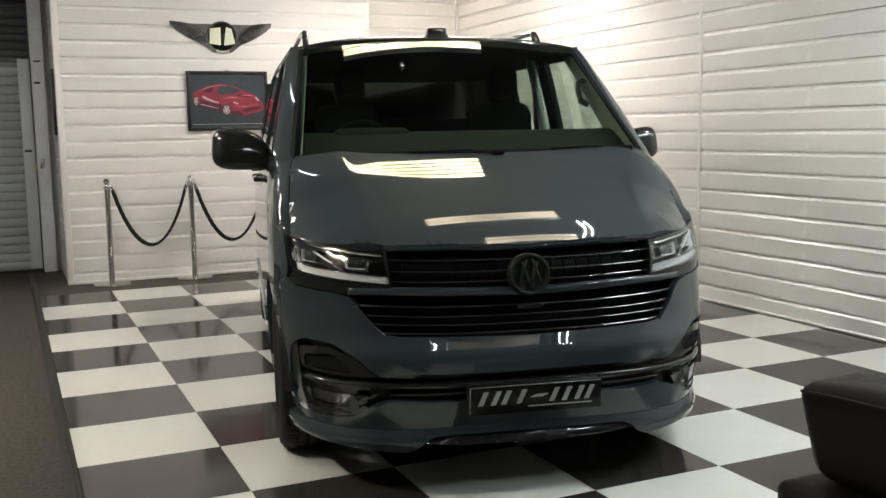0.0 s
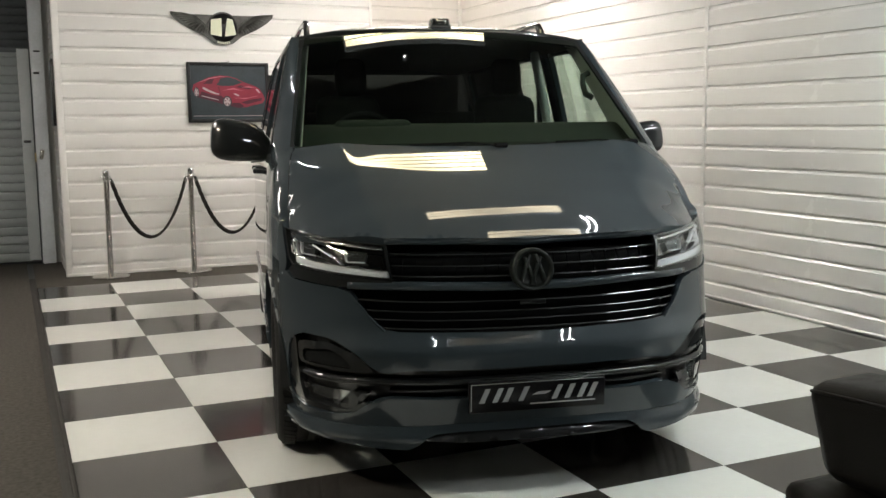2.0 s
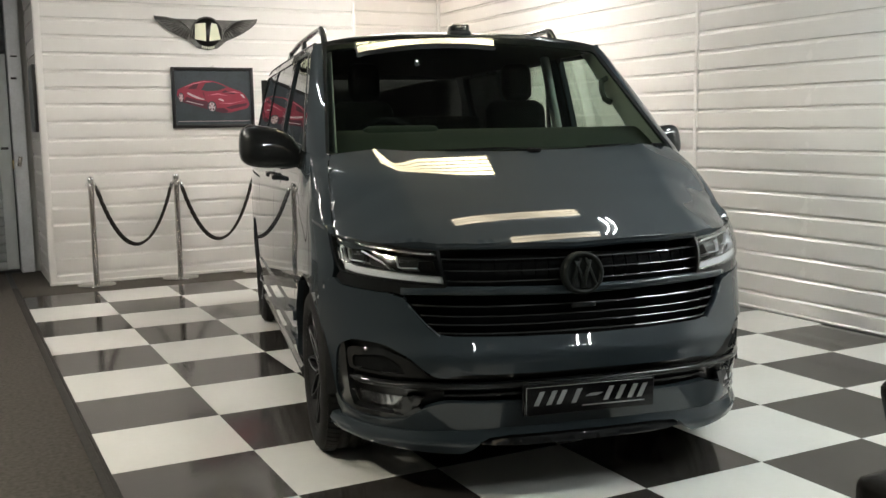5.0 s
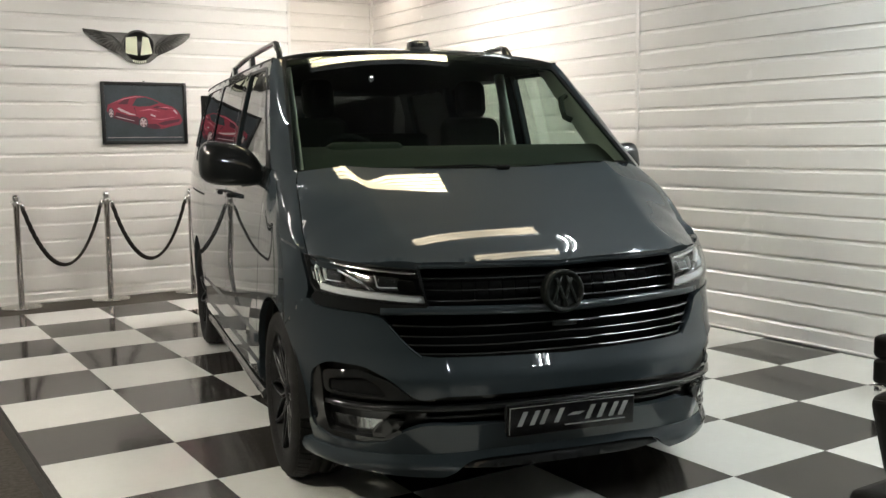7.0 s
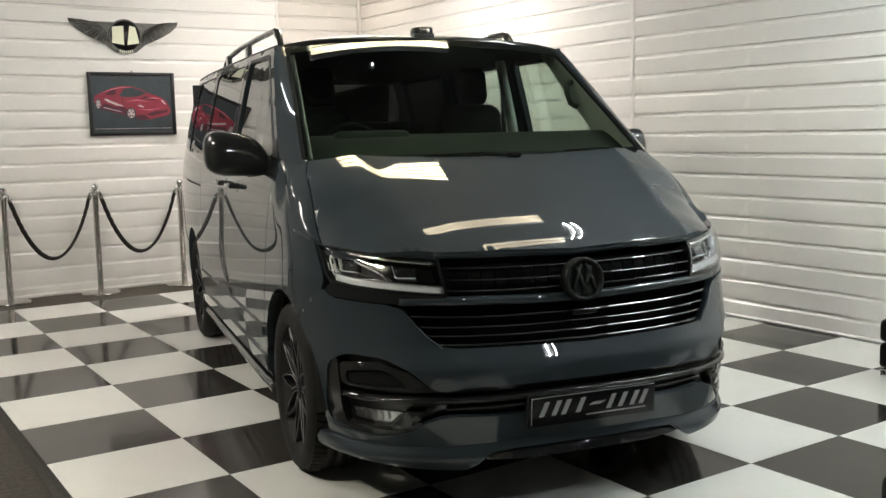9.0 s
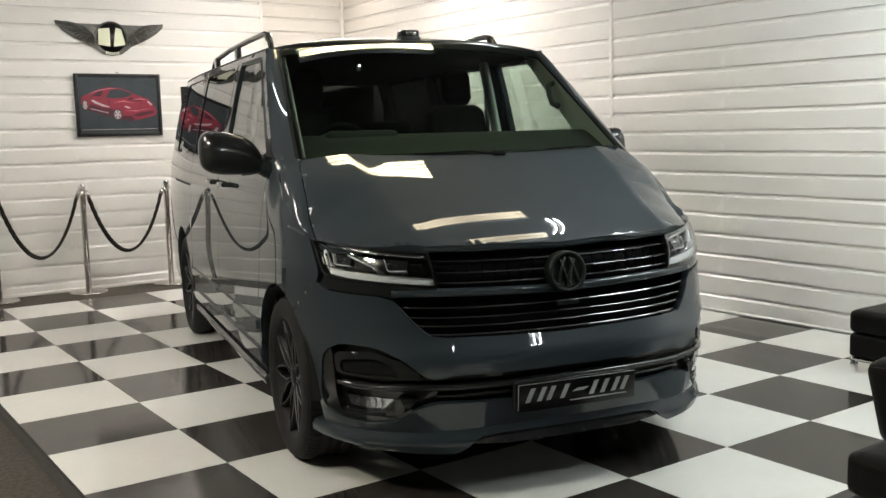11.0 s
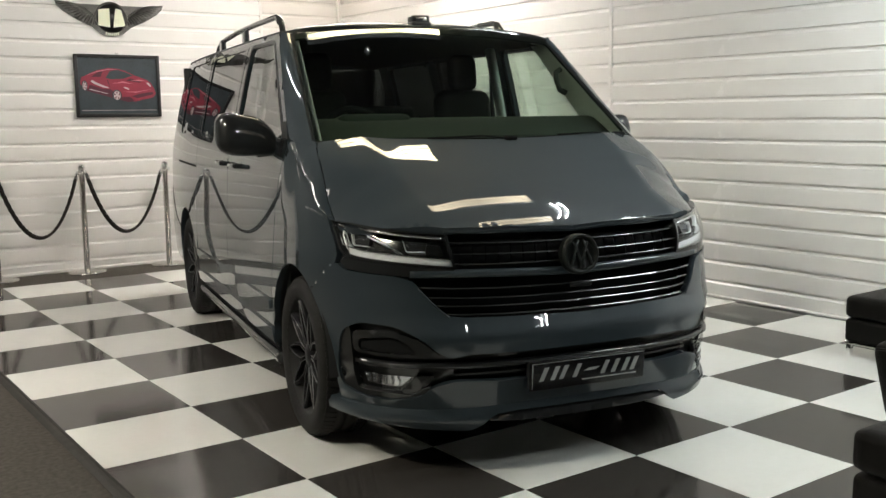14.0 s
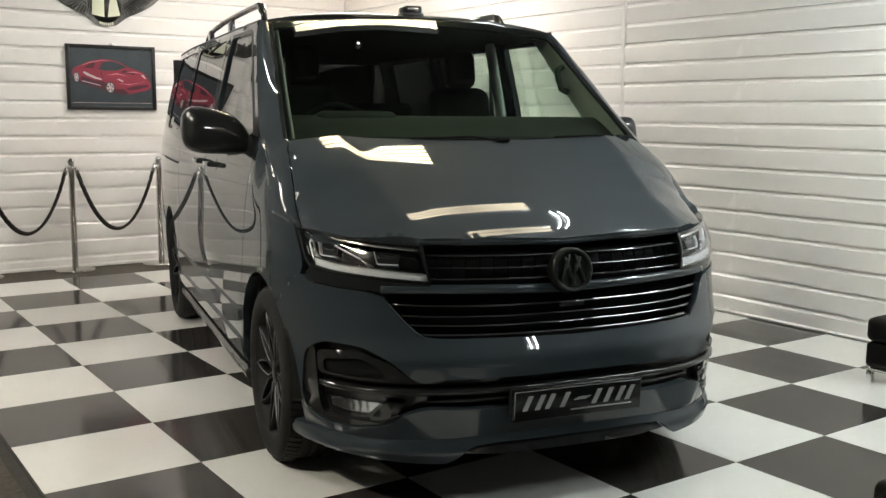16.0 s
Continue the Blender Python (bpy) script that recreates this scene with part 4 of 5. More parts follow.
for s in (-1, 1):
    def pillar(u, v, s=s):
        a, b = screen(s * 0.985, v, -0.002), side_edge(s, v)
        out = Vector((s * 0.55, -0.75, 0.35)).normalized()
        return a.lerp(b, u) + out * (0.007 * math.sin(math.pi * u))

    part("a_pillar", sheet(pillar, 10, 16), PAINT, van)
    yb = 0.955
    low = skin0(s * arc_of(yb), 1.31)
    inner = bonnet(s * 0.860, yb)
    inner.z = max(inner.z, 1.272)
    bm = bmesh.new()
    q = [bm.verts.new(p) for p in (bonnet(s * 0.812, 0.845), inner, low, side_edge(s, 0.0), screen(s * 0.985, 0.0), screen(s * 0.93, 0.0))]
    for f in ((0, 1, 4, 5), (1, 2, 3, 4)):
        bm.faces.new([q[i] for i in f])
    bmesh.ops.subdivide_edges(bm, edges=bm.edges[:], cuts=2, use_grid_fill=True)
    part("wing_corner", bm, PAINT, van)
    part("drain_gutter", sheet(lambda u, v, s=s: Vector((s * lerp(0.70, 0.905, u), lerp(0.80, 1.06, v), lerp(1.225, 1.262, v))), 4, 4, 0.004), TRIM, van, "black drain gutter under the bonnet's corner")
    part("pillar_lining", sheet(lambda u, v, s=s: screen(s * (0.975 if s > 0 else 0.930), v, 0.022).lerp(side_edge(s, v) + Vector((-s * 0.050, lerp(0.27, 0.15, v), -0.02)), u), 6, 10), LINER, van, "pale inner lining of the pillar")

ROOF_EDGE = 1.846


def roof(u, v):
    p = 2 * u - 1
    y = lerp(1.570 + 0.050 * p ** 4, 4.62, v)
    w = abs(skin0(arc_of(max(1.6, y)), ROOF_EDGE).x)
    rise = lerp(0.036, 0.092, smooth01((y - 1.42) / 0.50)) * (1 - 0.5 * smooth01((y - 4.1) / 0.6))
    e = min(1.0, abs(p))
    return Vector((p * w, y, ROOF_EDGE - 0.010 * smooth01((1.7 - y) / 0.3) + rise * (1 - e ** 3.2)))


part("roof", sheet(roof, 40, 30, 0.012), PAINT, van)
part("roof_header", sheet(lambda u, v: screen((2 * u - 1) * 0.985, 1.0, lerp(0.0, -0.004, v)).lerp(roof(u, 0.0) + Vector((0, 0, 0.0)), v), 30, 2), GLOSS, van, "gloss black edge above the windscreen")
# Roof lining in dashboard black: the cabin's shade put into its colour.
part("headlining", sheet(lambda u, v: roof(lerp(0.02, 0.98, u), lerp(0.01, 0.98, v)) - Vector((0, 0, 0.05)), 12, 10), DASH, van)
part("tailgate", sheet(lambda u, v: Vector(((2 * u - 1) * abs(skin0(arc_of(4.7), lerp(0.3, 1.85, v)).x) * 0.985, lerp(4.86, 4.62, v ** 4) - 0.06 * abs(2 * u - 1) ** 6, lerp(0.3, 1.86, v))), 16, 16, 0.02), PAINT, van)
for s in (-1, 1):
    part("door_top_seam", bar(flank(s), [(1.60, 1.846), (2.2, 1.852), (3.3, 1.852), (4.6, 1.845)], 0.010, 0.015, 0.004), TRIM, van)
    rail = part("roof_rail", tube([(s * 0.672, 1.965, 1.868), (s * 0.672, 1.995, 1.918), (s * 0.671, 2.035, 1.952), (s * 0.670, 2.10, 1.968), (s * 0.668, 2.6, 1.974), (s * 0.664, 3.2, 1.971), (s * 0.657, 3.75, 1.952),
                                   (s * 0.654, 3.90, 1.915), (s * 0.654, 3.97, 1.860)], 0.017, 10), GLOSS, van, "gloss black roof rail on feet")
    part("rail_tip", turn(box(-0.018, -0.025, -0.016, 0.018, 0.035, 0.016, 0.009, 3), pose(s * 0.6705, 2.045, 1.946, 38)), GLOSS, rail)
    for y in (2.95, 3.70):
        part("rail_foot", turn(box(-0.014, -0.06, -0.07, 0.014, 0.06, 0.050, 0.012), pose(s * 0.664, y, 1.915)), GLOSS, rail)
pod = part("roof_pod", turn(box(-0.050, -0.045, -0.012, 0.050, 0.05, 0.034, 0.014, 3), pose(0.0, 1.66, 1.920)), GLOSS, van, "small black pod on the roof's front edge")
part("pod_window", turn(box(-0.030, -0.047, 0.002, 0.030, -0.040, 0.024, 0.004), pose(0.0, 1.66, 1.920)), CHROME, pod)
part("rail_foot", turn(box(-0.056, -0.05, -0.014, 0.056, 0.05, 0.006, 0.005), pose(0.0, 1.66, 1.912)), TRIM, pod)

# wipers
for pts in (((-0.62, 0.845, 1.305), (-0.42, 0.815, 1.312), (-0.10, 0.792, 1.318), (0.06, 0.79, 1.312)), ((0.02, 0.785, 1.30), (0.25, 0.795, 1.318), (0.52, 0.825, 1.322), (0.72, 0.88, 1.318))):
    wiper = part("wiper", tube([Vector(p) - Vector((0, 0.006, 0.008)) for p in pts], 0.0045, 6), GRILLE, van, "black wiper blade at the windscreen's base")
    part("wiper_arm", tube([Vector(pts[1]) + Vector((0.1, -0.03, 0.002)), Vector(pts[2]) + Vector((0.05, -0.03, 0.004)), Vector(pts[3]) + Vector((0.04, -0.03, -0.008))], 0.005, 6), GRILLE, wiper)
    part("wiper_cap", turn(box(-0.03, -0.02, -0.01, 0.03, 0.02, 0.012, 0.008), Matrix.Translation(Vector(pts[3]) + Vector((0.03, -0.03, -0.004)))), GRILLE, wiper)

# mirrors
for s in (-1, 1):
    def dome(u, v):
        lat, lon = (v - 0.5) * math.pi, 2 * math.pi * u
        def soft(t, e):
            return math.copysign(abs(t) ** e, t)
        c = soft(math.cos(lat), 0.55)
        return Vector((0.132 * c * soft(math.cos(lon), 0.55), 0.088 * c * soft(math.sin(lon), 0.62), 0.106 * soft(math.sin(lat), 0.6)))

    bm = sheet(dome, 48, 28)
    bmesh.ops.remove_doubles(bm, verts=bm.verts, dist=1e-5)
    bmesh.ops.recalc_face_normals(bm, faces=bm.faces)
    for v in bm.verts:
        k = (v.co.x * s + 0.132) / 0.264
        v.co.z *= lerp(0.86, 1.0, k)
        v.co.y += 0.22 * v.co.z
        v.co.z += lerp(-0.012, 0.008, k)
        if v.co.y < 0:
            v.co.y *= lerp(1.15, 0.8, k)
        t = min(1, max(0, (v.co.z + 0.106) / 0.212))
        v.co.x *= lerp(1.03, 0.90, t)
        v.co.x -= s * (0.075 * (1 - t) ** 1.3 - 0.02 * t) * (1 - k)
    if s > 0:
        turn(bm, Matrix.Scale(0.84, 4))
    mirror = part("door_mirror", turn(bm, pose(s * (1.062 if s < 0 else 0.985), 1.275, 1.338 if s < 0 else 1.325, 0, 0, -s * 8)), GLOSS, van, "gloss black door mirror housing")
    dy = 0.0 if s < 0 else 0.035
    part("mirror_arm", tube([(s * 1.00, 1.26 + dy, 1.262 + dy), (s * 0.965, 1.25 + dy, 1.262 + dy), (s * 0.915, 1.235 + dy, 1.275 + dy), (s * 0.88, 1.23 + dy, 1.285 + dy)], 0.034, 10, (1.0, 0.9, 1.0, 1.2)), GLOSS, mirror)
    part("mirror_glass", turn(box(-0.10, 0, -0.07, 0.10, 0.004, 0.07, 0.002, 1), pose(s * (1.066 if s < 0 else 0.99), 1.352 if s < 0 else 1.342, 1.338 if s < 0 else 1.325, 0, 0, -s * 8)), CHROME, mirror)
    part("mirror_sail", panel([(1.005, 1.318), (1.085, 1.315), (1.165, 1.39), (1.105, 1.40)], flank(s), (), 0.05, 0.01, 0.006), TRIM, mirror)
    part("mirror_foot", panel([(1.04, 1.235), (1.03, 1.32), (1.10, 1.32), (1.11, 1.24)], flank(s), (), 0.05, 0.02, 0.012), GLOSS, mirror)

# ---- wheels
def tyre_profile():
    r, w = WHEEL_R, 0.128
    return [(0.258, -w * 0.86), (0.275, -w * 0.98), (0.305, -w), (0.332, -w * 0.97), (r - 0.008, -w * 0.86), (r, -w * 0.70), (r, -w * 0.42), (r - 0.006, -w * 0.40), (r - 0.006, -w * 0.34), (r, -w * 0.32),
            (r, -w * 0.04), (r - 0.006, -w * 0.03), (r - 0.006, w * 0.03), (r, w * 0.04), (r, w * 0.32), (r - 0.006, w * 0.34), (r - 0.006, w * 0.40), (r, w * 0.42), (r, w * 0.70), (r - 0.008, w * 0.86),
            (0.332, w * 0.97), (0.305, w), (0.275, w * 0.98), (0.258, w * 0.86)]


def spoke_mesh(tilt):
    """One leg of a Y spoke on the outer face (the face looks towards -x)."""
    bm = bmesh.new()
    rows = [(0.050, 0.012, -0.088, 0.10), (0.115, 0.008, -0.094, 0.16), (0.19, 0.0075, -0.102, 0.66), (0.252, 0.010, -0.108, 1.0)]
    rings = []
    for r, h, x, t in rows:
        c = radians(tilt) * t
        ring = []
        for dx, k in ((0, -0.6), (0, 0.6), (0.012, 1.0), (0.035, 1.0), (0.035, -1.0), (0.012, -1.0)):
            ring.append(bm.verts.new((x + dx, r * math.sin(c) + k * h * math.cos(c), r * math.cos(c) - k * h * math.sin(c))))
        rings.append(ring)
    for p, q in zip(rings, rings[1:]):
        for i in range(6):
            bm.faces.new((p[i], p[(i + 1) % 6], q[(i + 1) % 6], q[i]))
    bm.faces.new(rings[0])
    bm.faces.new(rings[-1])
    bmesh.ops.recalc_face_normals(bm, faces=bm.faces)
    return bm


def shared(name, bm, material, smooth=True):
    me = bpy.data.meshes.new(name)
    for f in bm.faces:
        f.smooth = smooth
    bm.to_mesh(me)
    bm.free()
    me.materials.append(material)
    return me


barrel_me = shared("barrel", lathe([(0.262, -0.112), (0.268, -0.118), (0.262, -0.110), (0.250, -0.095), (0.240, -0.06), (0.235, 0.0), (0.245, 0.08), (0.262, 0.112)], 48, "X", False), DARK)
tyre_me = shared("tyre", lathe(tyre_profile(), 64, "X", False), TYRE)
tread_me = shared("tread", join(*[turn(box(-0.026, -0.0115, -0.006, 0.026, 0.0115, 0.0045), pose(0, 0, 0, 5 * k + 2.5 * (e > 0)) @ pose(e * 0.080, 0, WHEEL_R - 0.0005, 0, e * 9, e * 10)) for k in range(72) for e in (-1, 1)]), TYRE, False)
edge_me = shared("rim_lip", lathe([(0.262, -0.1135), (0.2655, -0.1165), (0.268, -0.1150)], 48, "X", False), RIM)
hub_me = shared("hub", lathe([(0.001, -0.094), (0.026, -0.094), (0.032, -0.090), (0.055, -0.088), (0.068, -0.078), (0.070, -0.03), (0.001, -0.03)], 28, "X"), RIM)
disc_me = shared("brake_disc", lathe([(0.06, -0.010), (0.165, -0.010), (0.168, -0.005), (0.168, 0.012), (0.06, 0.012)], 40, "X", False), DISC)
caliper_me = shared("caliper", box(-0.03, -0.05, 0.10, 0.03, 0.07, 0.195, 0.02, 3), TRIM)
nut_me = shared("wheel_bolt", lathe([(0.001, -0.080), (0.009, -0.080), (0.010, -0.070), (0.010, -0.06)], 8, "X"), STEEL)
spoke_me = {k: shared("spoke", spoke_mesh(k), RIM) for k in (-19, 19)}


def edge_line(k):
    """The bright machined edge along one leg of a spoke."""
    out = 1 if k > 0 else -1
    pts = []
    for r, h, x, t in ((0.055, 0.006, -0.0890, 0.10), (0.115, 0.0045, -0.0950, 0.16), (0.19, 0.0042, -0.1030, 0.66), (0.247, 0.0055, -0.1088, 1.0)):
        c = radians(k) * t
        pts.append((x, r * math.sin(c) + out * h * math.cos(c), r * math.cos(c) - out * h * math.sin(c)))
    return tube(pts, 0.0021, 5)


tip_me = {k: shared("spoke_edge", edge_line(k), EDGE) for k in (-19, 19)}


def kid(name, me, parent, m=None, label=""):
    ob = new(name, me)
    ob.parent = parent
    if m is not None:
        ob.matrix_basis = m
    if label:
        ob["label"] = label
    return ob


for s in (-1, 1):
    for y, turned in ((AXLE_F, 7), (AXLE_R, 31)):
        flip = pose(0, 0, 0) if s < 0 else pose(0, 0, 0, 0, 0, 180)
        wheel = kid("wheel", barrel_me, van, pose(s * 0.812, y, WHEEL_R) @ flip @ pose(0, 0, 0, turned), "gloss black alloy wheel with Y spokes and low tyre")
        kid("tyre", tyre_me, wheel)
        tagged(kid("tread", tread_me, wheel, None, "rows of shoulder tread blocks"), kind="stuff")
        kid("rim_lip", edge_me, wheel)
        kid("hub", hub_me, wheel)
        kid("brake_disc", disc_me, wheel)
        kid("caliper", caliper_me, wheel)
        for k in range(5):
            kid("wheel_bolt", nut_me, wheel, pose(0, 0, 0, 72 * k) @ pose(0, 0, 0.045))
        for k in range(9):
            for t in (-19, 19):
                kid("spoke", spoke_me[t], wheel, pose(0, 0, 0, 40 * k))
                kid("spoke_edge", tip_me[t], wheel, pose(0, 0, 0, 40 * k))

# ---- cabin
part("cabin_floor", box(-0.86, 0.95, 0.32, 0.86, 4.7, 0.36), DARK, van)
part("firewall", box(-0.84, 0.92, 0.36, 0.84, 0.96, 1.24), DARK, van)
part("rear_trim", box(-0.82, 4.45, 0.36, 0.82, 4.50, 1.80), DARK, van)
dash = part("dashboard", sheet(lambda u, v: Vector(((2 * u - 1) * 0.84, lerp(0.84 + 0.07 * (2 * u - 1) ** 2, 1.38, v), 1.272 + 0.135 * smooth01(v / 0.75) - 0.22 * smooth01((v - 0.80) / 0.20))), 30, 14, 0.02), DASH, van, "soft black dashboard top")
part("binnacle", turn(box(-0.19, -0.10, -0.05, 0.19, 0.12, 0.045, 0.04, 4), pose(-0.42, 1.28, 1.375, -8)), DASH, dash)
wheel_ring = part("steering_wheel", turn(join(*[tube([(0.185 * math.cos(2 * math.pi * k / 36), 0.185 * math.sin(2 * math.pi * k / 36), 0) for k in range(37)], 0.016, 8), box(-0.16, -0.03, -0.012, 0.16, 0.02, 0.012, 0.01), lathe([(0.001, 0.02), (0.06, 0.015), (0.075, -0.01)], 20)]),
     pose(-0.42, 1.50, 1.295, 62)), GRILLE, van, "black steering wheel")
for x in (-0.42, 0.52):
    seat = part("seat", turn(box(-0.25, -0.26, -0.10, 0.25, 0.26, 0.10, 0.06, 4), pose(x, 1.85, 0.80, 4)), CLOTH, van, "dark cloth front seat")
    part("backrest", turn(box(-0.185, -0.072, -0.02, 0.185, 0.082, 0.72, 0.0755, 6), pose(x - 0.01, 2.10, 0.86, -10)), CLOTH, seat)
    part("headrest", turn(box(-0.092, -0.05, -0.10, 0.092, 0.06, 0.125, 0.054, 5), pose(x + 0.015, 2.26, 1.665, -8)), CLOTH, seat)
    for dx in (-0.06, 0.06):
        part("headrest_post", tube([(x + dx, 2.23, 1.50), (x + dx, 2.255, 1.62)], 0.008, 6), STEEL, seat)
for s in (-1, 1):
    # One lining in two tones: pale on the lit side, black for shade.
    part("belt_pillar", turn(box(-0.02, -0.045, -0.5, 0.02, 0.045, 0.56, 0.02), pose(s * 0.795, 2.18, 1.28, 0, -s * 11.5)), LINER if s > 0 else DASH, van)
    part("seat_belt", tube([(s * 0.738, 2.262, 1.66), (s * 0.750, 2.275, 1.45), (s * 0.775, 2.285, 1.20)], 0.016, 6), TRIM, van)
    if s > 0:
        part("grab_handle", tube([(s * 0.745, 1.42, 1.66), (s * 0.712, 1.41, 1.645), (s * 0.705, 1.39, 1.60), (s * 0.712, 1.37, 1.55), (s * 0.750, 1.36, 1.53)], 0.016, 8), DASH, van, "dark grab handle on the pillar")
    part("door_card", panel([(1.10, 0.45), (1.08, 1.29), (2.2, 1.29), (2.24, 0.45)], flank(s), (), 0.1, 0, -0.06), DASH, van)
part("rear_bench", turn(box(-0.7, -0.10, 0.0, 0.7, 0.10, 0.95, 0.07, 4), pose(0, 3.35, 0.55, -10)), CLOTH, van, "dark rear bench backrest")

# ---------------------------------------------------------------- leather seats beside the van
def block(x0, y0, z0, x1, y1, z1, r):
    """A rounded upholstered block, slightly puffed and uneven."""
    bm = box(x0, y0, z0, x1, y1, z1)
    bmesh.ops.subdivide_edges(bm, edges=bm.edges[:], cuts=17, use_grid_fill=True)
    lo, hi = Vector((x0, y0, z0)), Vector((x1, y1, z1))
    for v in bm.verts:
        p = v.co.copy()
        for i in range(3):
            t = (p[i] - lo[i]) / (hi[i] - lo[i]) * 2 - 1
            p[i] = (lo[i] + hi[i]) / 2 + (hi[i] - lo[i]) / 2 * math.copysign(abs(t) ** 0.6, t)
        q = Vector([min(max(p[i], lo[i] + r), hi[i] - r) for i in range(3)])
        d = p - q
        if d.length > 1e-6:
            p = q + d.normalized() * r
        f = [1 - ((p[i] - lo[i]) / (hi[i] - lo[i]) * 2 - 1) ** 2 for i in range(3)]
        puff = 0.016 * max(0, f[0]) * max(0, f[1])
        puff += 0.0025 * math.sin(9 * p.x + 4 * p.y) * math.sin(13 * p.y - 3 * p.z)
        if p.z > z1 - r:
            p.z += puff
        v.co = p
    return bm


def ottoman(x0, y0, x1, y1):
    ob = thing("footstool", pose(x0, y0, 0), "black leather footstool on steel legs", "footstool")
    w, d = x1 - x0, y1 - y0
    part("cushion", block(0, 0, 0.225, w, d, 0.355, 0.035), LEATHER, ob)
    part("base", block(0.004, 0.004, 0.085, w - 0.004, d - 0.004, 0.222, 0.025), LEATHER, ob)
    part("rail", box(0.01, 0.01, 0.070, w - 0.01, d - 0.01, 0.083, 0.003), STEEL, ob)
    for x in (0.015, w - 0.045):
        for y in (0.015, d - 0.045):
            part("leg", box(x, y, 0.0, x + 0.03, y + 0.03, 0.070, 0.003), CHROME, ob)
    return ob


ottoman(4.19, 2.78, 4.86, 3.40)
sofa = thing("sofa", pose(0, 0, 0), "low black leather sofa with a block backrest", "sofa")
part("seat_base", block(2.022, 0.55, 0.06, 2.85, 2.03, 0.205, 0.03), LEATHER, sofa)
part("seat_cushion", block(2.015, 0.55, 0.21, 2.86, 2.035, 0.362, 0.04), LEATHER, sofa)
bm = block(2.058, 0.56, 0.366, 2.33, 2.02, 0.660, 0.055)
for v in bm.verts:
    t = 1 - min(1, max(0, (v.co.z - 0.366) / 0.30))
    v.co.x += 0.045 * t
    v.co.y -= 0.045 * t * (v.co.y - 0.56) / 1.46
    v.co.z += 0.034 * (1 - t) * (1 - ((v.co.y - 1.29) / 0.73) ** 2)
part("backrest", bm, LEATHER, sofa)
part("piping", tube([(2.066, 0.62 + 1.36 * k / 12, 0.632 + 0.034 * (1 - ((0.62 + 1.36 * k / 12 - 1.29) / 0.73) ** 2)) for k in range(13)], 0.005, 6), LEATHER, sofa)
for x in (2.03, 2.78):
    for y in (0.60, 1.95):
        part("leg", box(x, y, 0.0, x + 0.03, y + 0.03, 0.06, 0.003), CHROME, sofa)

# ---------------------------------------------------------------- rope barrier
POSTS = ((0.825, 9.44), (1.600, 9.46), (2.385, 9.46))
for x, y in POSTS:
    post = thing("barrier_post", pose(x, y, 0), "polished steel barrier post with a ball top", "barrier post", "barrier posts")
    part("base", lathe([(0.001, 0), (0.168, 0), (0.172, 0.006), (0.168, 0.014), (0.10, 0.022), (0.03, 0.030), (0.001, 0.030)], 40), STEEL, post)
    part("pole", lathe([(0.026, 0.028), (0.026, 0.905), (0.031, 0.908), (0.031, 0.942), (0.012, 0.950), (0.012, 0.958), (0.001, 0.958)], 20), STEEL, post)
    part("ball", lathe([(0.001, 0.948)] + [(0.034 * math.sin(radians(a)), 0.980 - 0.034 * math.cos(radians(a))) for a in range(15, 180, 15)] + [(0.001, 1.010)], 20), CHROME, post)
    for a in (0, 90, 180, 270):
        part("rope_eye", turn(tube([(0.022, 0, 0.918), (0.042, 0, 0.926), (0.046, 0, 0.942), (0.034, 0, 0.950), (0.024, 0, 0.944)], 0.004, 6), pose(0, 0, 0, 0, 0, a)), CHROME, post)
for (ax, ay), (bx, by) in zip(POSTS, POSTS[1:]):
    ropes = thing("barrier_rope", pose(ax, ay, 0), "black twisted rope slung between barrier posts", "rope", "barrier ropes")
    L = bx - ax
    n = 60
    line = [(lerp(0.052, L - 0.052, k / n), (by - ay) * k / n, 0.895 - 0.535 * (1 - (2 * k / n - 1) ** 2) ** 0.92) for k in range(n + 1)]
    strands = []
    for q in range(3):
        pts = []
        for k, p in enumerate(line):
            a = 2 * math.pi * (k / 7 + q / 3)
            pts.append((p[0] + 0.0115 * math.cos(a) * 0.7, p[1] + 0.0115 * math.sin(a), p[2] + 0.0115 * math.cos(a) * 0.7))
        strands.append(tube(pts, 0.0112, 6))
    part("cord", join(*strands), ROPE, ropes)
    for e, p in ((1, line[0]), (-1, line[-1])):
        part("end_cap", tube([(p[0], p[1], p[2] - 0.03), (p[0] - e * 0.003, p[1], p[2] + 0.012), (p[0] - e * 0.008, p[1], p[2] + 0.035)], 0.019, 10, (1, 1, 0.5)), CHROME, ropes)

# ---------------------------------------------------------------- picture and emblem on the clad wall
FACE = BACK_Y - 0.0185
picture = thing("framed_picture", pose(1.631, FACE, 1.437), "black framed print of a red sports car on slate", "picture")
PW, PH = 0.802, 0.582
part("frame", join(box(0, -0.030, 0, 0.032, -0.002, PH, 0.004), box(PW - 0.032, -0.030, 0, PW, -0.002, PH, 0.004), box(0.032, -0.030, 0, PW - 0.032, -0.002, 0.032, 0.004), box(0.032, -0.030, PH - 0.032, PW - 0.032, -0.002, PH, 0.004)), FRAME_BLACK, picture)
canvas = part("print", box(0.032, -0.016, 0.032, PW - 0.032, -0.004, PH - 0.032), PRINT_BACK, picture, smooth=False)
part("border", box(0.048, -0.0165, 0.062, PW - 0.048, -0.0158, 0.066), PRINT_PALE, picture, smooth=False)
part("hook", turn(tube([(-0.012, 0, 0), (-0.008, 0, 0.016), (0.0, 0, 0.006), (0.008, 0, 0.016), (0.012, 0, 0)], 0.003, 6), pose(PW / 2, -0.012, PH)), STEEL, picture)


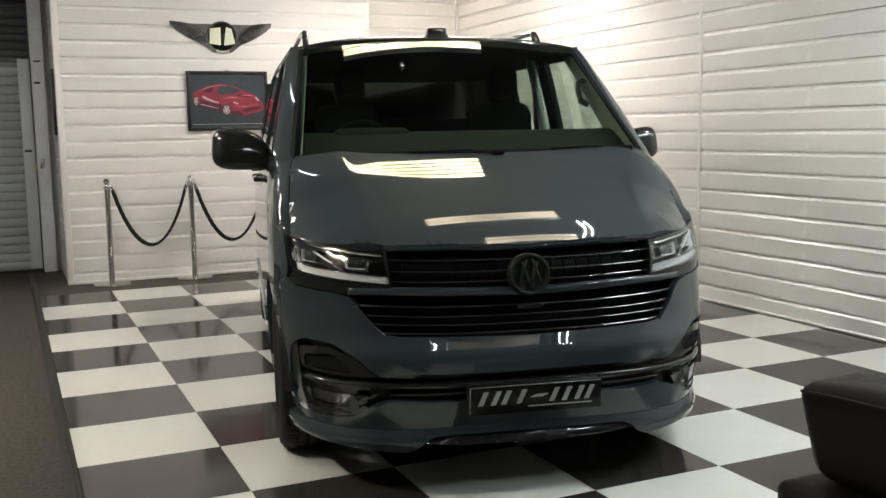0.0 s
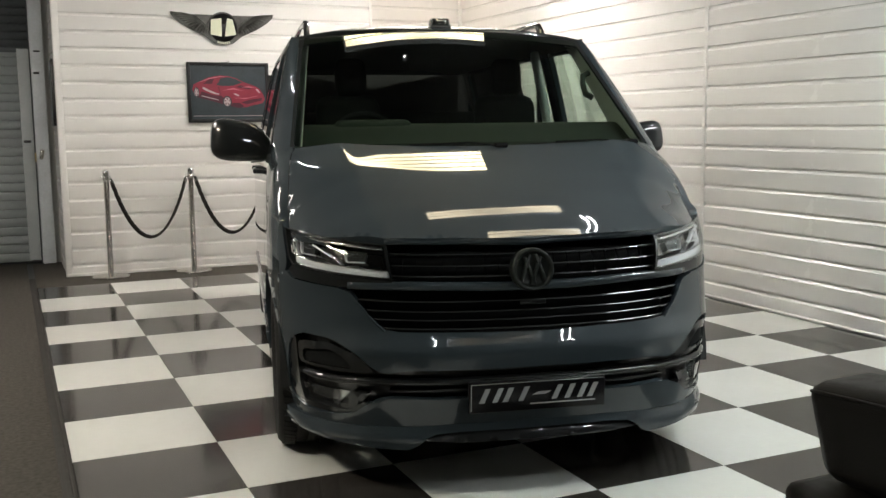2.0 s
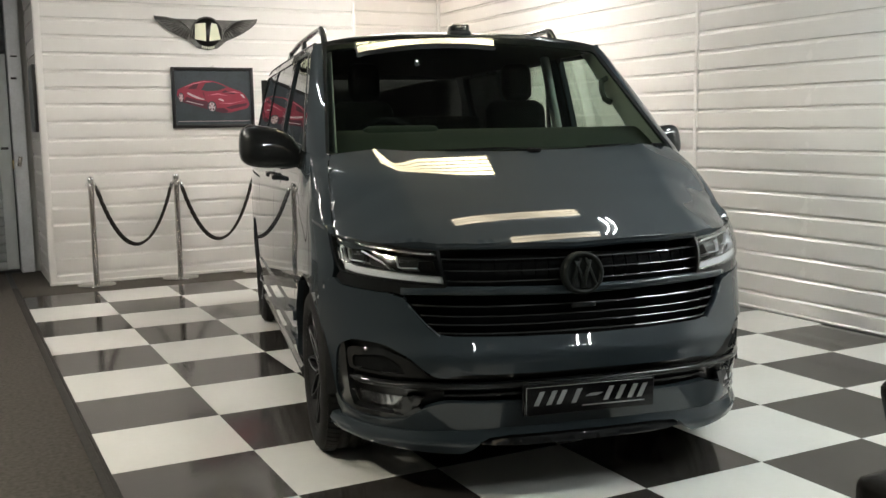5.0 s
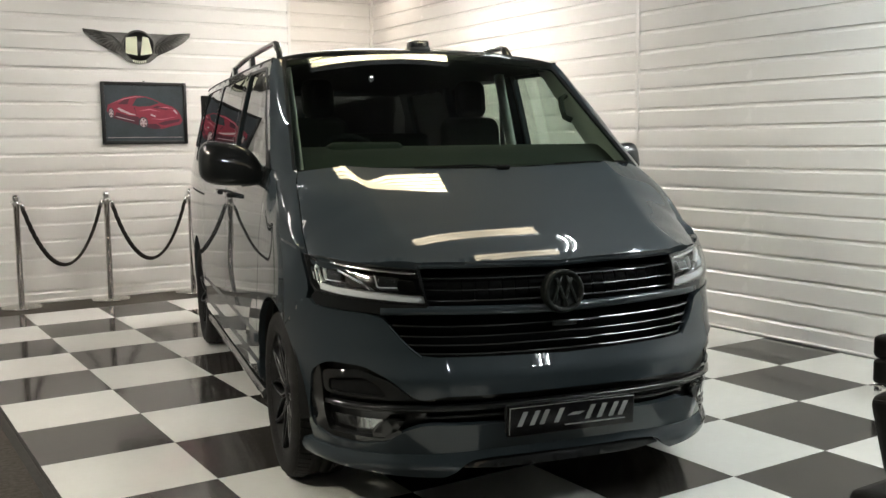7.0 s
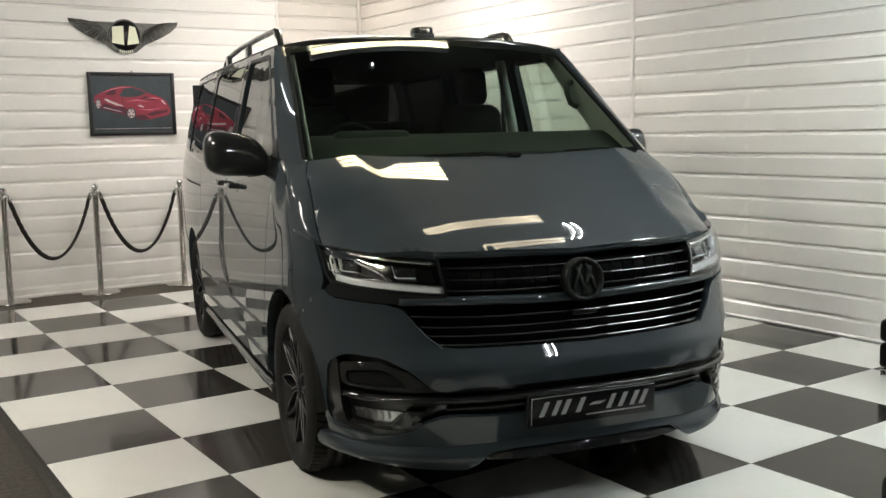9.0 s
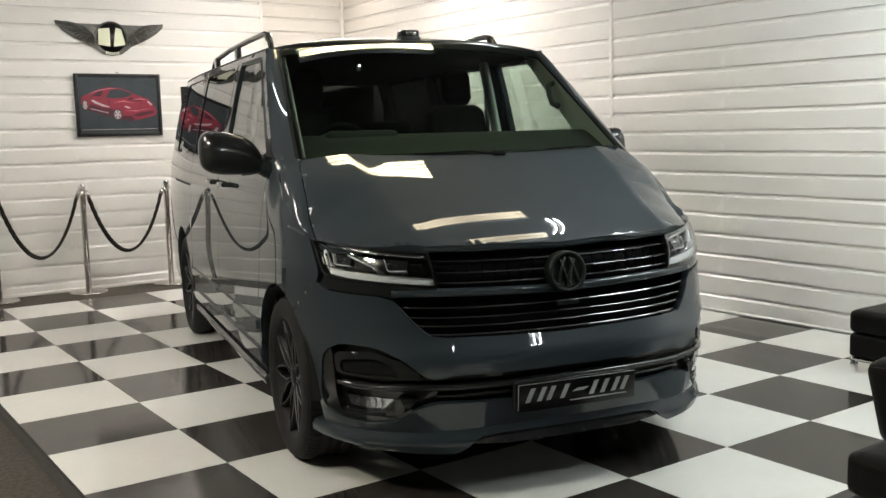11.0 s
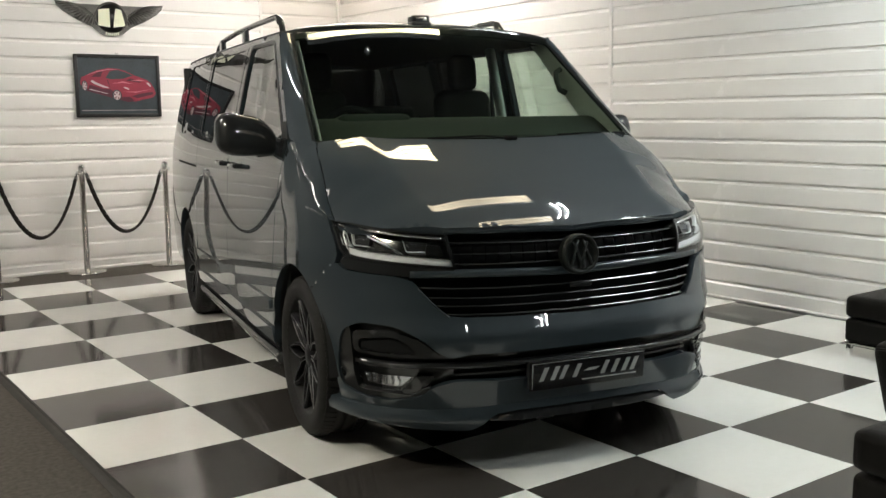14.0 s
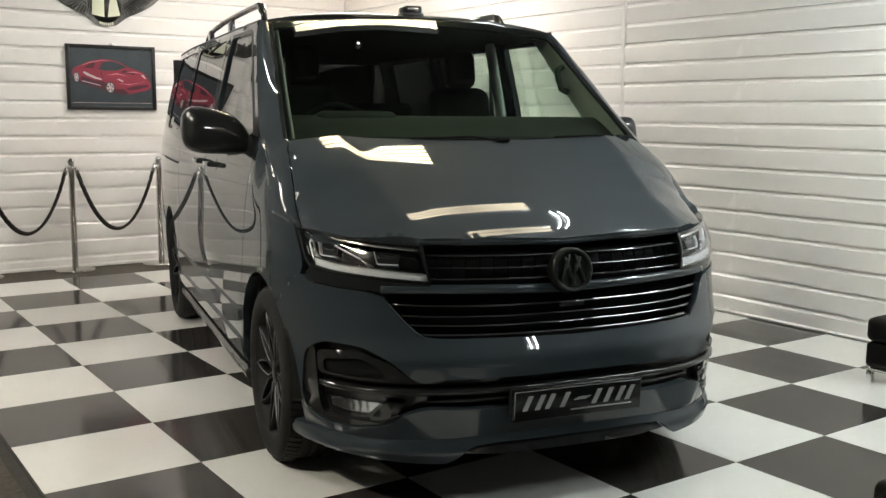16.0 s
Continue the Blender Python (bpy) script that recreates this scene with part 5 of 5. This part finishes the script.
def ink(name, pts, y, material):
    bm = bmesh.new()
    for x, z in pts:
        bm.verts.new((0.032 + x * (PW - 0.064), -0.016 - y, 0.032 + z * (PH - 0.064)))
    bm.faces.new(bm.verts)
    bmesh.ops.triangulate(bm, faces=bm.faces[:])
    return part(name, bm, material, canvas, smooth=False)


ink("print_body", [(0.02, 0.55), (0.05, 0.47), (0.10, 0.42), (0.40, 0.30), (0.50, 0.26), (0.62, 0.22), (0.72, 0.22), (0.95, 0.30), (0.985, 0.37), (0.96, 0.47), (0.92, 0.56), (0.86, 0.62), (0.70, 0.70), (0.60, 0.77), (0.50, 0.81), (0.38, 0.82), (0.24, 0.78), (0.10, 0.69), (0.04, 0.65)], 0.0006, PRINT_RED)
ink("print_glass", [(0.34, 0.64), (0.40, 0.77), (0.50, 0.79), (0.60, 0.75), (0.69, 0.69), (0.56, 0.63), (0.42, 0.62)], 0.0010, PRINT_BACK)
ink("print_glass", [(0.16, 0.66), (0.25, 0.75), (0.31, 0.76), (0.28, 0.66)], 0.0010, PRINT_DARK)
ink("print_shade", [(0.11, 0.43), (0.14, 0.52), (0.30, 0.45), (0.40, 0.44), (0.45, 0.38), (0.42, 0.30)], 0.0010, PRINT_DARK)
ink("print_shade", [(0.66, 0.31), (0.74, 0.28), (0.94, 0.35), (0.95, 0.40), (0.76, 0.36)], 0.0010, PRINT_DARK)
ink("print_shade", [(0.52, 0.30), (0.60, 0.24), (0.70, 0.24), (0.64, 0.31)], 0.0010, PRINT_DARK)
ink("print_shade", [(0.60, 0.60), (0.78, 0.56), (0.80, 0.58), (0.66, 0.64)], 0.0010, PRINT_DARK)
ink("print_stripe", [(0.15, 0.58), (0.20, 0.53), (0.30, 0.475), (0.37, 0.46), (0.38, 0.475), (0.33, 0.495), (0.24, 0.55), (0.17, 0.60)], 0.0014, PRINT_PALE)
ink("print_stripe", [(0.13, 0.44), (0.14, 0.43), (0.36, 0.355), (0.36, 0.365), (0.15, 0.442)], 0.0014, PRINT_PALE)
ink("print_sheen", [(0.10, 0.685), (0.24, 0.765), (0.38, 0.805), (0.50, 0.795), (0.38, 0.79), (0.25, 0.75)], 0.0013, PRINT_PINK)
ink("print_sheen", [(0.66, 0.60), (0.78, 0.62), (0.88, 0.585), (0.80, 0.595)], 0.0013, PRINT_PINK)
ink("print_sheen", [(0.56, 0.40), (0.72, 0.38), (0.93, 0.45), (0.74, 0.40)], 0.0013, PRINT_PINK)
ink("print_sheen", [(0.42, 0.54), (0.56, 0.585), (0.70, 0.53), (0.56, 0.56)], 0.0013, PRINT_PINK)
ink("print_shade", [(0.04, 0.47), (0.10, 0.41), (0.45, 0.27), (0.62, 0.21), (0.95, 0.29), (0.70, 0.235), (0.50, 0.29), (0.12, 0.435)], 0.0012, PRINT_DARK)
ink("print_seam", [(0.36, 0.60), (0.39, 0.46), (0.395, 0.46), (0.37, 0.61)], 0.0013, PRINT_DARK)
ink("print_lamp", [(0.86, 0.56), (0.91, 0.49), (0.925, 0.50), (0.885, 0.57)], 0.0014, PRINT_PALE)
ink("print_lamp", [(0.56, 0.47), (0.63, 0.43), (0.64, 0.45), (0.585, 0.485)], 0.0014, PRINT_PALE)
for cx, cz, rx, rz in ((0.475, 0.33, 0.060, 0.105), (0.075, 0.50, 0.036, 0.095)):
    ink("print_tyre", [(cx + rx * math.cos(2 * math.pi * k / 20), cz + rz * math.sin(2 * math.pi * k / 20)) for k in range(20)], 0.0016, PRINT_BACK)
    ink("print_rim", [(cx + rx * 0.75 * math.cos(2 * math.pi * k / 20), cz + rz * 0.78 * math.sin(2 * math.pi * k / 20)) for k in range(20)], 0.0020, PRINT_PALE)
    for k in range(5):
        a = 2 * math.pi * k / 5 + 0.3
        ink("print_gap", [(cx + rx * 0.2 * math.cos(a), cz + rz * 0.2 * math.sin(a)), (cx + rx * 0.68 * math.cos(a - 0.3), cz + rz * 0.70 * math.sin(a - 0.3)), (cx + rx * 0.68 * math.cos(a + 0.3), cz + rz * 0.70 * math.sin(a + 0.3))], 0.0024, PRINT_DARK)

emblem = thing("wall_emblem", pose(2.0, FACE, 2.355), "dark pewter winged emblem with a cream centre", "emblem")
hub_ = part("roundel", turn(lathe([(0.001, 0.016), (0.136, 0.016), (0.139, 0.024), (0.150, 0.025), (0.153, 0.018), (0.154, 0.0)], 40), pose(0, 0, -0.005, 90)), PEWTER, emblem)
part("field", turn(lathe([(0.001, 0.0185), (0.136, 0.0175)], 40), pose(0, 0, -0.005, 90)), FRAME_BLACK, emblem)
for pts in (((-0.102, -0.056), (-0.012, -0.070), (-0.012, 0.070), (-0.096, 0.060)), ((0.012, -0.070), (0.104, -0.054), (0.078, 0.062), (0.034, 0.072))):
    bm = bmesh.new()
    for x, z in pts:
        bm.verts.new((x * 1.22, -0.022, z * 1.25))
    bm.faces.new(bm.verts)
    bm.normal_update()
    bmesh.ops.triangulate(bm, faces=bm.faces[:])
    bmesh.ops.solidify(bm, geom=bm.faces[:], thickness=0.003)
    part("cream_mark", bm, CREAM, hub_, smooth=False)
for s in (-1, 1):
    part("wing", turn(panel([(s * x, z) for x, z in [(0.10, 0.118), (0.30, 0.118), (0.500, 0.140), (0.488, 0.098), (0.43, 0.045), (0.35, -0.005), (0.27, -0.045), (0.19, -0.080), (0.12, -0.095)]], lambda x, z, d=0: Vector((x, -0.010 - 0.008 * math.sin(min(1.5, abs(x) * 3)) + d, z)), (), 0.03, 0.012), pose(0, 0, 0)), PEWTER, emblem)
    for k in range(13):
        t = k / 12
        root = Vector((s * lerp(0.150, 0.30, t), -0.020, lerp(-0.015, 0.110, t ** 0.8)))
        tip = Vector((s * lerp(0.170, 0.497, t), -0.018, lerp(-0.090, 0.128, t ** 1.1)))
        mid = root.lerp(tip, 0.5) + Vector((0, -0.006, 0.006))
        part("feather", tube([root, mid, tip], 0.0085, 6, (0.8, 1.0, 0.55)), PEWTER, emblem)
    for k in range(6):
        t = k / 5
        part("stud", turn(lathe([(0.001, 0.008), (0.006, 0.006), (0.008, 0)], 8), pose(s * lerp(0.17, 0.24, t), -0.016, lerp(0.03, 0.09, t), 90)), PEWTER, emblem)
ban = part("ribbon", turn(panel([(-0.125, -0.085), (-0.16, -0.055), (-0.21, -0.055), (-0.155, -0.105), (-0.09, -0.155), (0.0, -0.172), (0.09, -0.155), (0.155, -0.105), (0.21, -0.055), (0.16, -0.055), (0.125, -0.085), (0.07, -0.125), (0, -0.14), (-0.07, -0.125)], lambda x, z, d=0: Vector((x, -0.026 + d, z)), (), 0.02, 0.014), pose(0, 0, 0)), PEWTER, emblem)
for k in range(7):
    x = lerp(-0.055, 0.055, k / 6)
    part("ribbon_mark", box(x - 0.005, -0.029, -0.163 + 0.010 * (abs(x) / 0.055) ** 2, x + 0.005, -0.026, -0.139 + 0.010 * (abs(x) / 0.055) ** 2), CREAM, ban, smooth=False)

# ---------------------------------------------------------------- roller shutter corner
def slats(name, x0, x1, y, z0, z1, pitch, material, parent):
    prof = [(0.0, 0.0), (-0.004, pitch * 0.08), (-0.014, pitch * 0.3), (-0.016, pitch * 0.55), (-0.010, pitch * 0.8), (0.0, pitch * 0.96)]
    bm = bmesh.new()
    a = [bm.verts.new((0, py, pz)) for py, pz in prof]
    b = [bm.verts.new((x1 - x0, py, pz)) for py, pz in prof]
    for i in range(len(prof) - 1):
        bm.faces.new((a[i], a[i + 1], b[i + 1], b[i]))
    bm.normal_update()
    bmesh.ops.solidify(bm, geom=bm.faces[:], thickness=0.002)
    me = shared("slat", bm, material)
    z = z0
    while z < z1:
        kid("slat", me, parent, pose(x0, y, z))
        z += pitch


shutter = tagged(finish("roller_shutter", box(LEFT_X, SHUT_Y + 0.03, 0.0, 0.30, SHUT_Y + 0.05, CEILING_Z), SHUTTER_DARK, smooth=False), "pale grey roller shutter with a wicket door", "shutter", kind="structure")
slats("slat", LEFT_X, 0.155, SHUT_Y, 0.02, 2.16, 0.0915, SHUTTER, shutter)
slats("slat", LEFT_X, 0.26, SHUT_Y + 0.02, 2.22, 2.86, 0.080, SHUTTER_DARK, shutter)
part("wicket_edge", box(0.150, SHUT_Y - 0.030, 0.03, 0.262, SHUT_Y + 0.01, 2.20, 0.004), SHUTTER, shutter, "plain steel edge of the wicket door")
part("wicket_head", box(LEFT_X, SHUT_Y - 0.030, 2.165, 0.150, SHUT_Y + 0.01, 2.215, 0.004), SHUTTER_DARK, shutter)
part("bolt", box(0.165, SHUT_Y - 0.055, 1.250, 0.235, SHUT_Y - 0.028, 1.275, 0.004), TRIM, shutter)
part("lock", turn(box(-0.014, -0.03, -0.045, 0.014, 0.0, 0.045, 0.006), pose(0.272, SHUT_Y - 0.05, 1.10)), BRASS, shutter)
jamb = tagged(finish("shutter_jamb", box(0.275, SHUT_Y - 0.14, 0.0, 0.40, SHUT_Y + 0.02, 2.80, 0.004), FRAME_WHITE), "white painted steel post beside the shutter", "door post", kind="structure")
part("hasp", turn(box(-0.02, -0.03, -0.05, 0.02, 0.0, 0.05, 0.012, 3), pose(0.325, SHUT_Y - 0.14, 1.13, 0, 12)), STEEL, jamb)
part("bracket", box(0.305, SHUT_Y - 0.150, 2.165, 0.365, SHUT_Y - 0.138, 2.18), TRIM, jamb)
part("bracket", box(0.295, SHUT_Y - 0.150, 1.945, 0.350, SHUT_Y - 0.138, 1.965), TRIM, jamb)
tagged(finish("shutter_head", box(LEFT_X, SHUT_Y - 0.20, 2.80, 0.47, SHUT_Y + 0.02, CEILING_Z, 0.004), FRAME_WHITE), "white boxed head over the roller shutter", "beam", kind="structure")
side_pic = thing("framed_picture", pose(0.455, 9.78, 1.42), "black framed picture on the narrow return wall", "picture")
part("frame", box(-0.035, 0, 0, -0.002, 0.50, 0.62, 0.004), FRAME_BLACK, side_pic)
part("print", box(-0.038, 0.045, 0.045, -0.034, 0.455, 0.575), PRINT_BACK, side_pic, smooth=False)

# ---------------------------------------------------------------- skirting, joints, boards and tiles
tagged(finish("joint_strip", box(RIGHT_X - 0.024, 6.135, 0.0, RIGHT_X, 6.175, CEILING_Z, 0.004), PVC), "white vertical joint strip in the cladding", "trim", kind="structure")
tagged(finish("corner_trim", box(RIGHT_X - 0.05, DEEP_Y - 0.05, 0.0, RIGHT_X, DEEP_Y, CEILING_Z, 0.006), PVC), "white inner corner trim", "trim", kind="structure")
tagged(finish("edge_trim", join(box(0.445, BACK_Y - 0.022, 0.0, 0.500, BACK_Y, CEILING_Z, 0.004), box(0.440, BACK_Y, 0.0, 0.47, BACK_Y + 0.06, CEILING_Z, 0.004)), PVC), "white corner trim on the cladding's end", "trim", kind="structure")
tagged(finish("seam_trim", box(SEAM_X - 0.03, BACK_Y - 0.018, 0.0, SEAM_X + 0.004, BACK_Y, CEILING_Z, 0.004), PVC), "white end trim of the cladding", "trim", kind="structure")
tagged(finish("baseboard", join(box(0.445, BACK_Y - 0.030, 0.0, SEAM_X, BACK_Y - 0.0005, 0.030, 0.006), box(RIGHT_X - 0.032, FRONT_Y, 0.0, RIGHT_X - 0.0005, DEEP_Y, 0.022, 0.008)), PVC), "white plastic skirting at the foot of the cladding", "baseboard", kind="structure")

BASE_BACK, BASE_RIGHT, PITCH_RIGHT = -0.044, -0.018, 0.1535
clad(w_back, pose(0.500, BACK_Y, 0), SEAM_X - 0.53, BASE_BACK)
clad(w_deep, pose(SEAM_X, DEEP_Y, 0), RIGHT_X - SEAM_X - 0.05, -0.051)
turn_right = pose(RIGHT_X, DEEP_Y - 0.05, 0, 0, 0, -90)
clad(w_right, turn_right, DEEP_Y - 0.05 - 6.175, BASE_RIGHT, pitch=PITCH_RIGHT)
clad(w_right, pose(RIGHT_X, 6.135, 0, 0, 0, -90), 6.135 - FRONT_Y, BASE_RIGHT, pitch=PITCH_RIGHT)
clad(w_back, pose(0.47, BACK_Y + 0.06, 0, 0, 0, 90) @ pose(0, 0, 0, 0, 0, 180) @ pose(-1.0, 0, 0), 1.0, BASE_BACK)

for i in range(-1, 7):
    for j in range(-12, 9):
        kid("tile", tile_mesh["white" if (i + j) % 2 == 0 else "black"], floor, pose(T0X + i * TS, T0Y + j * TS, 0))
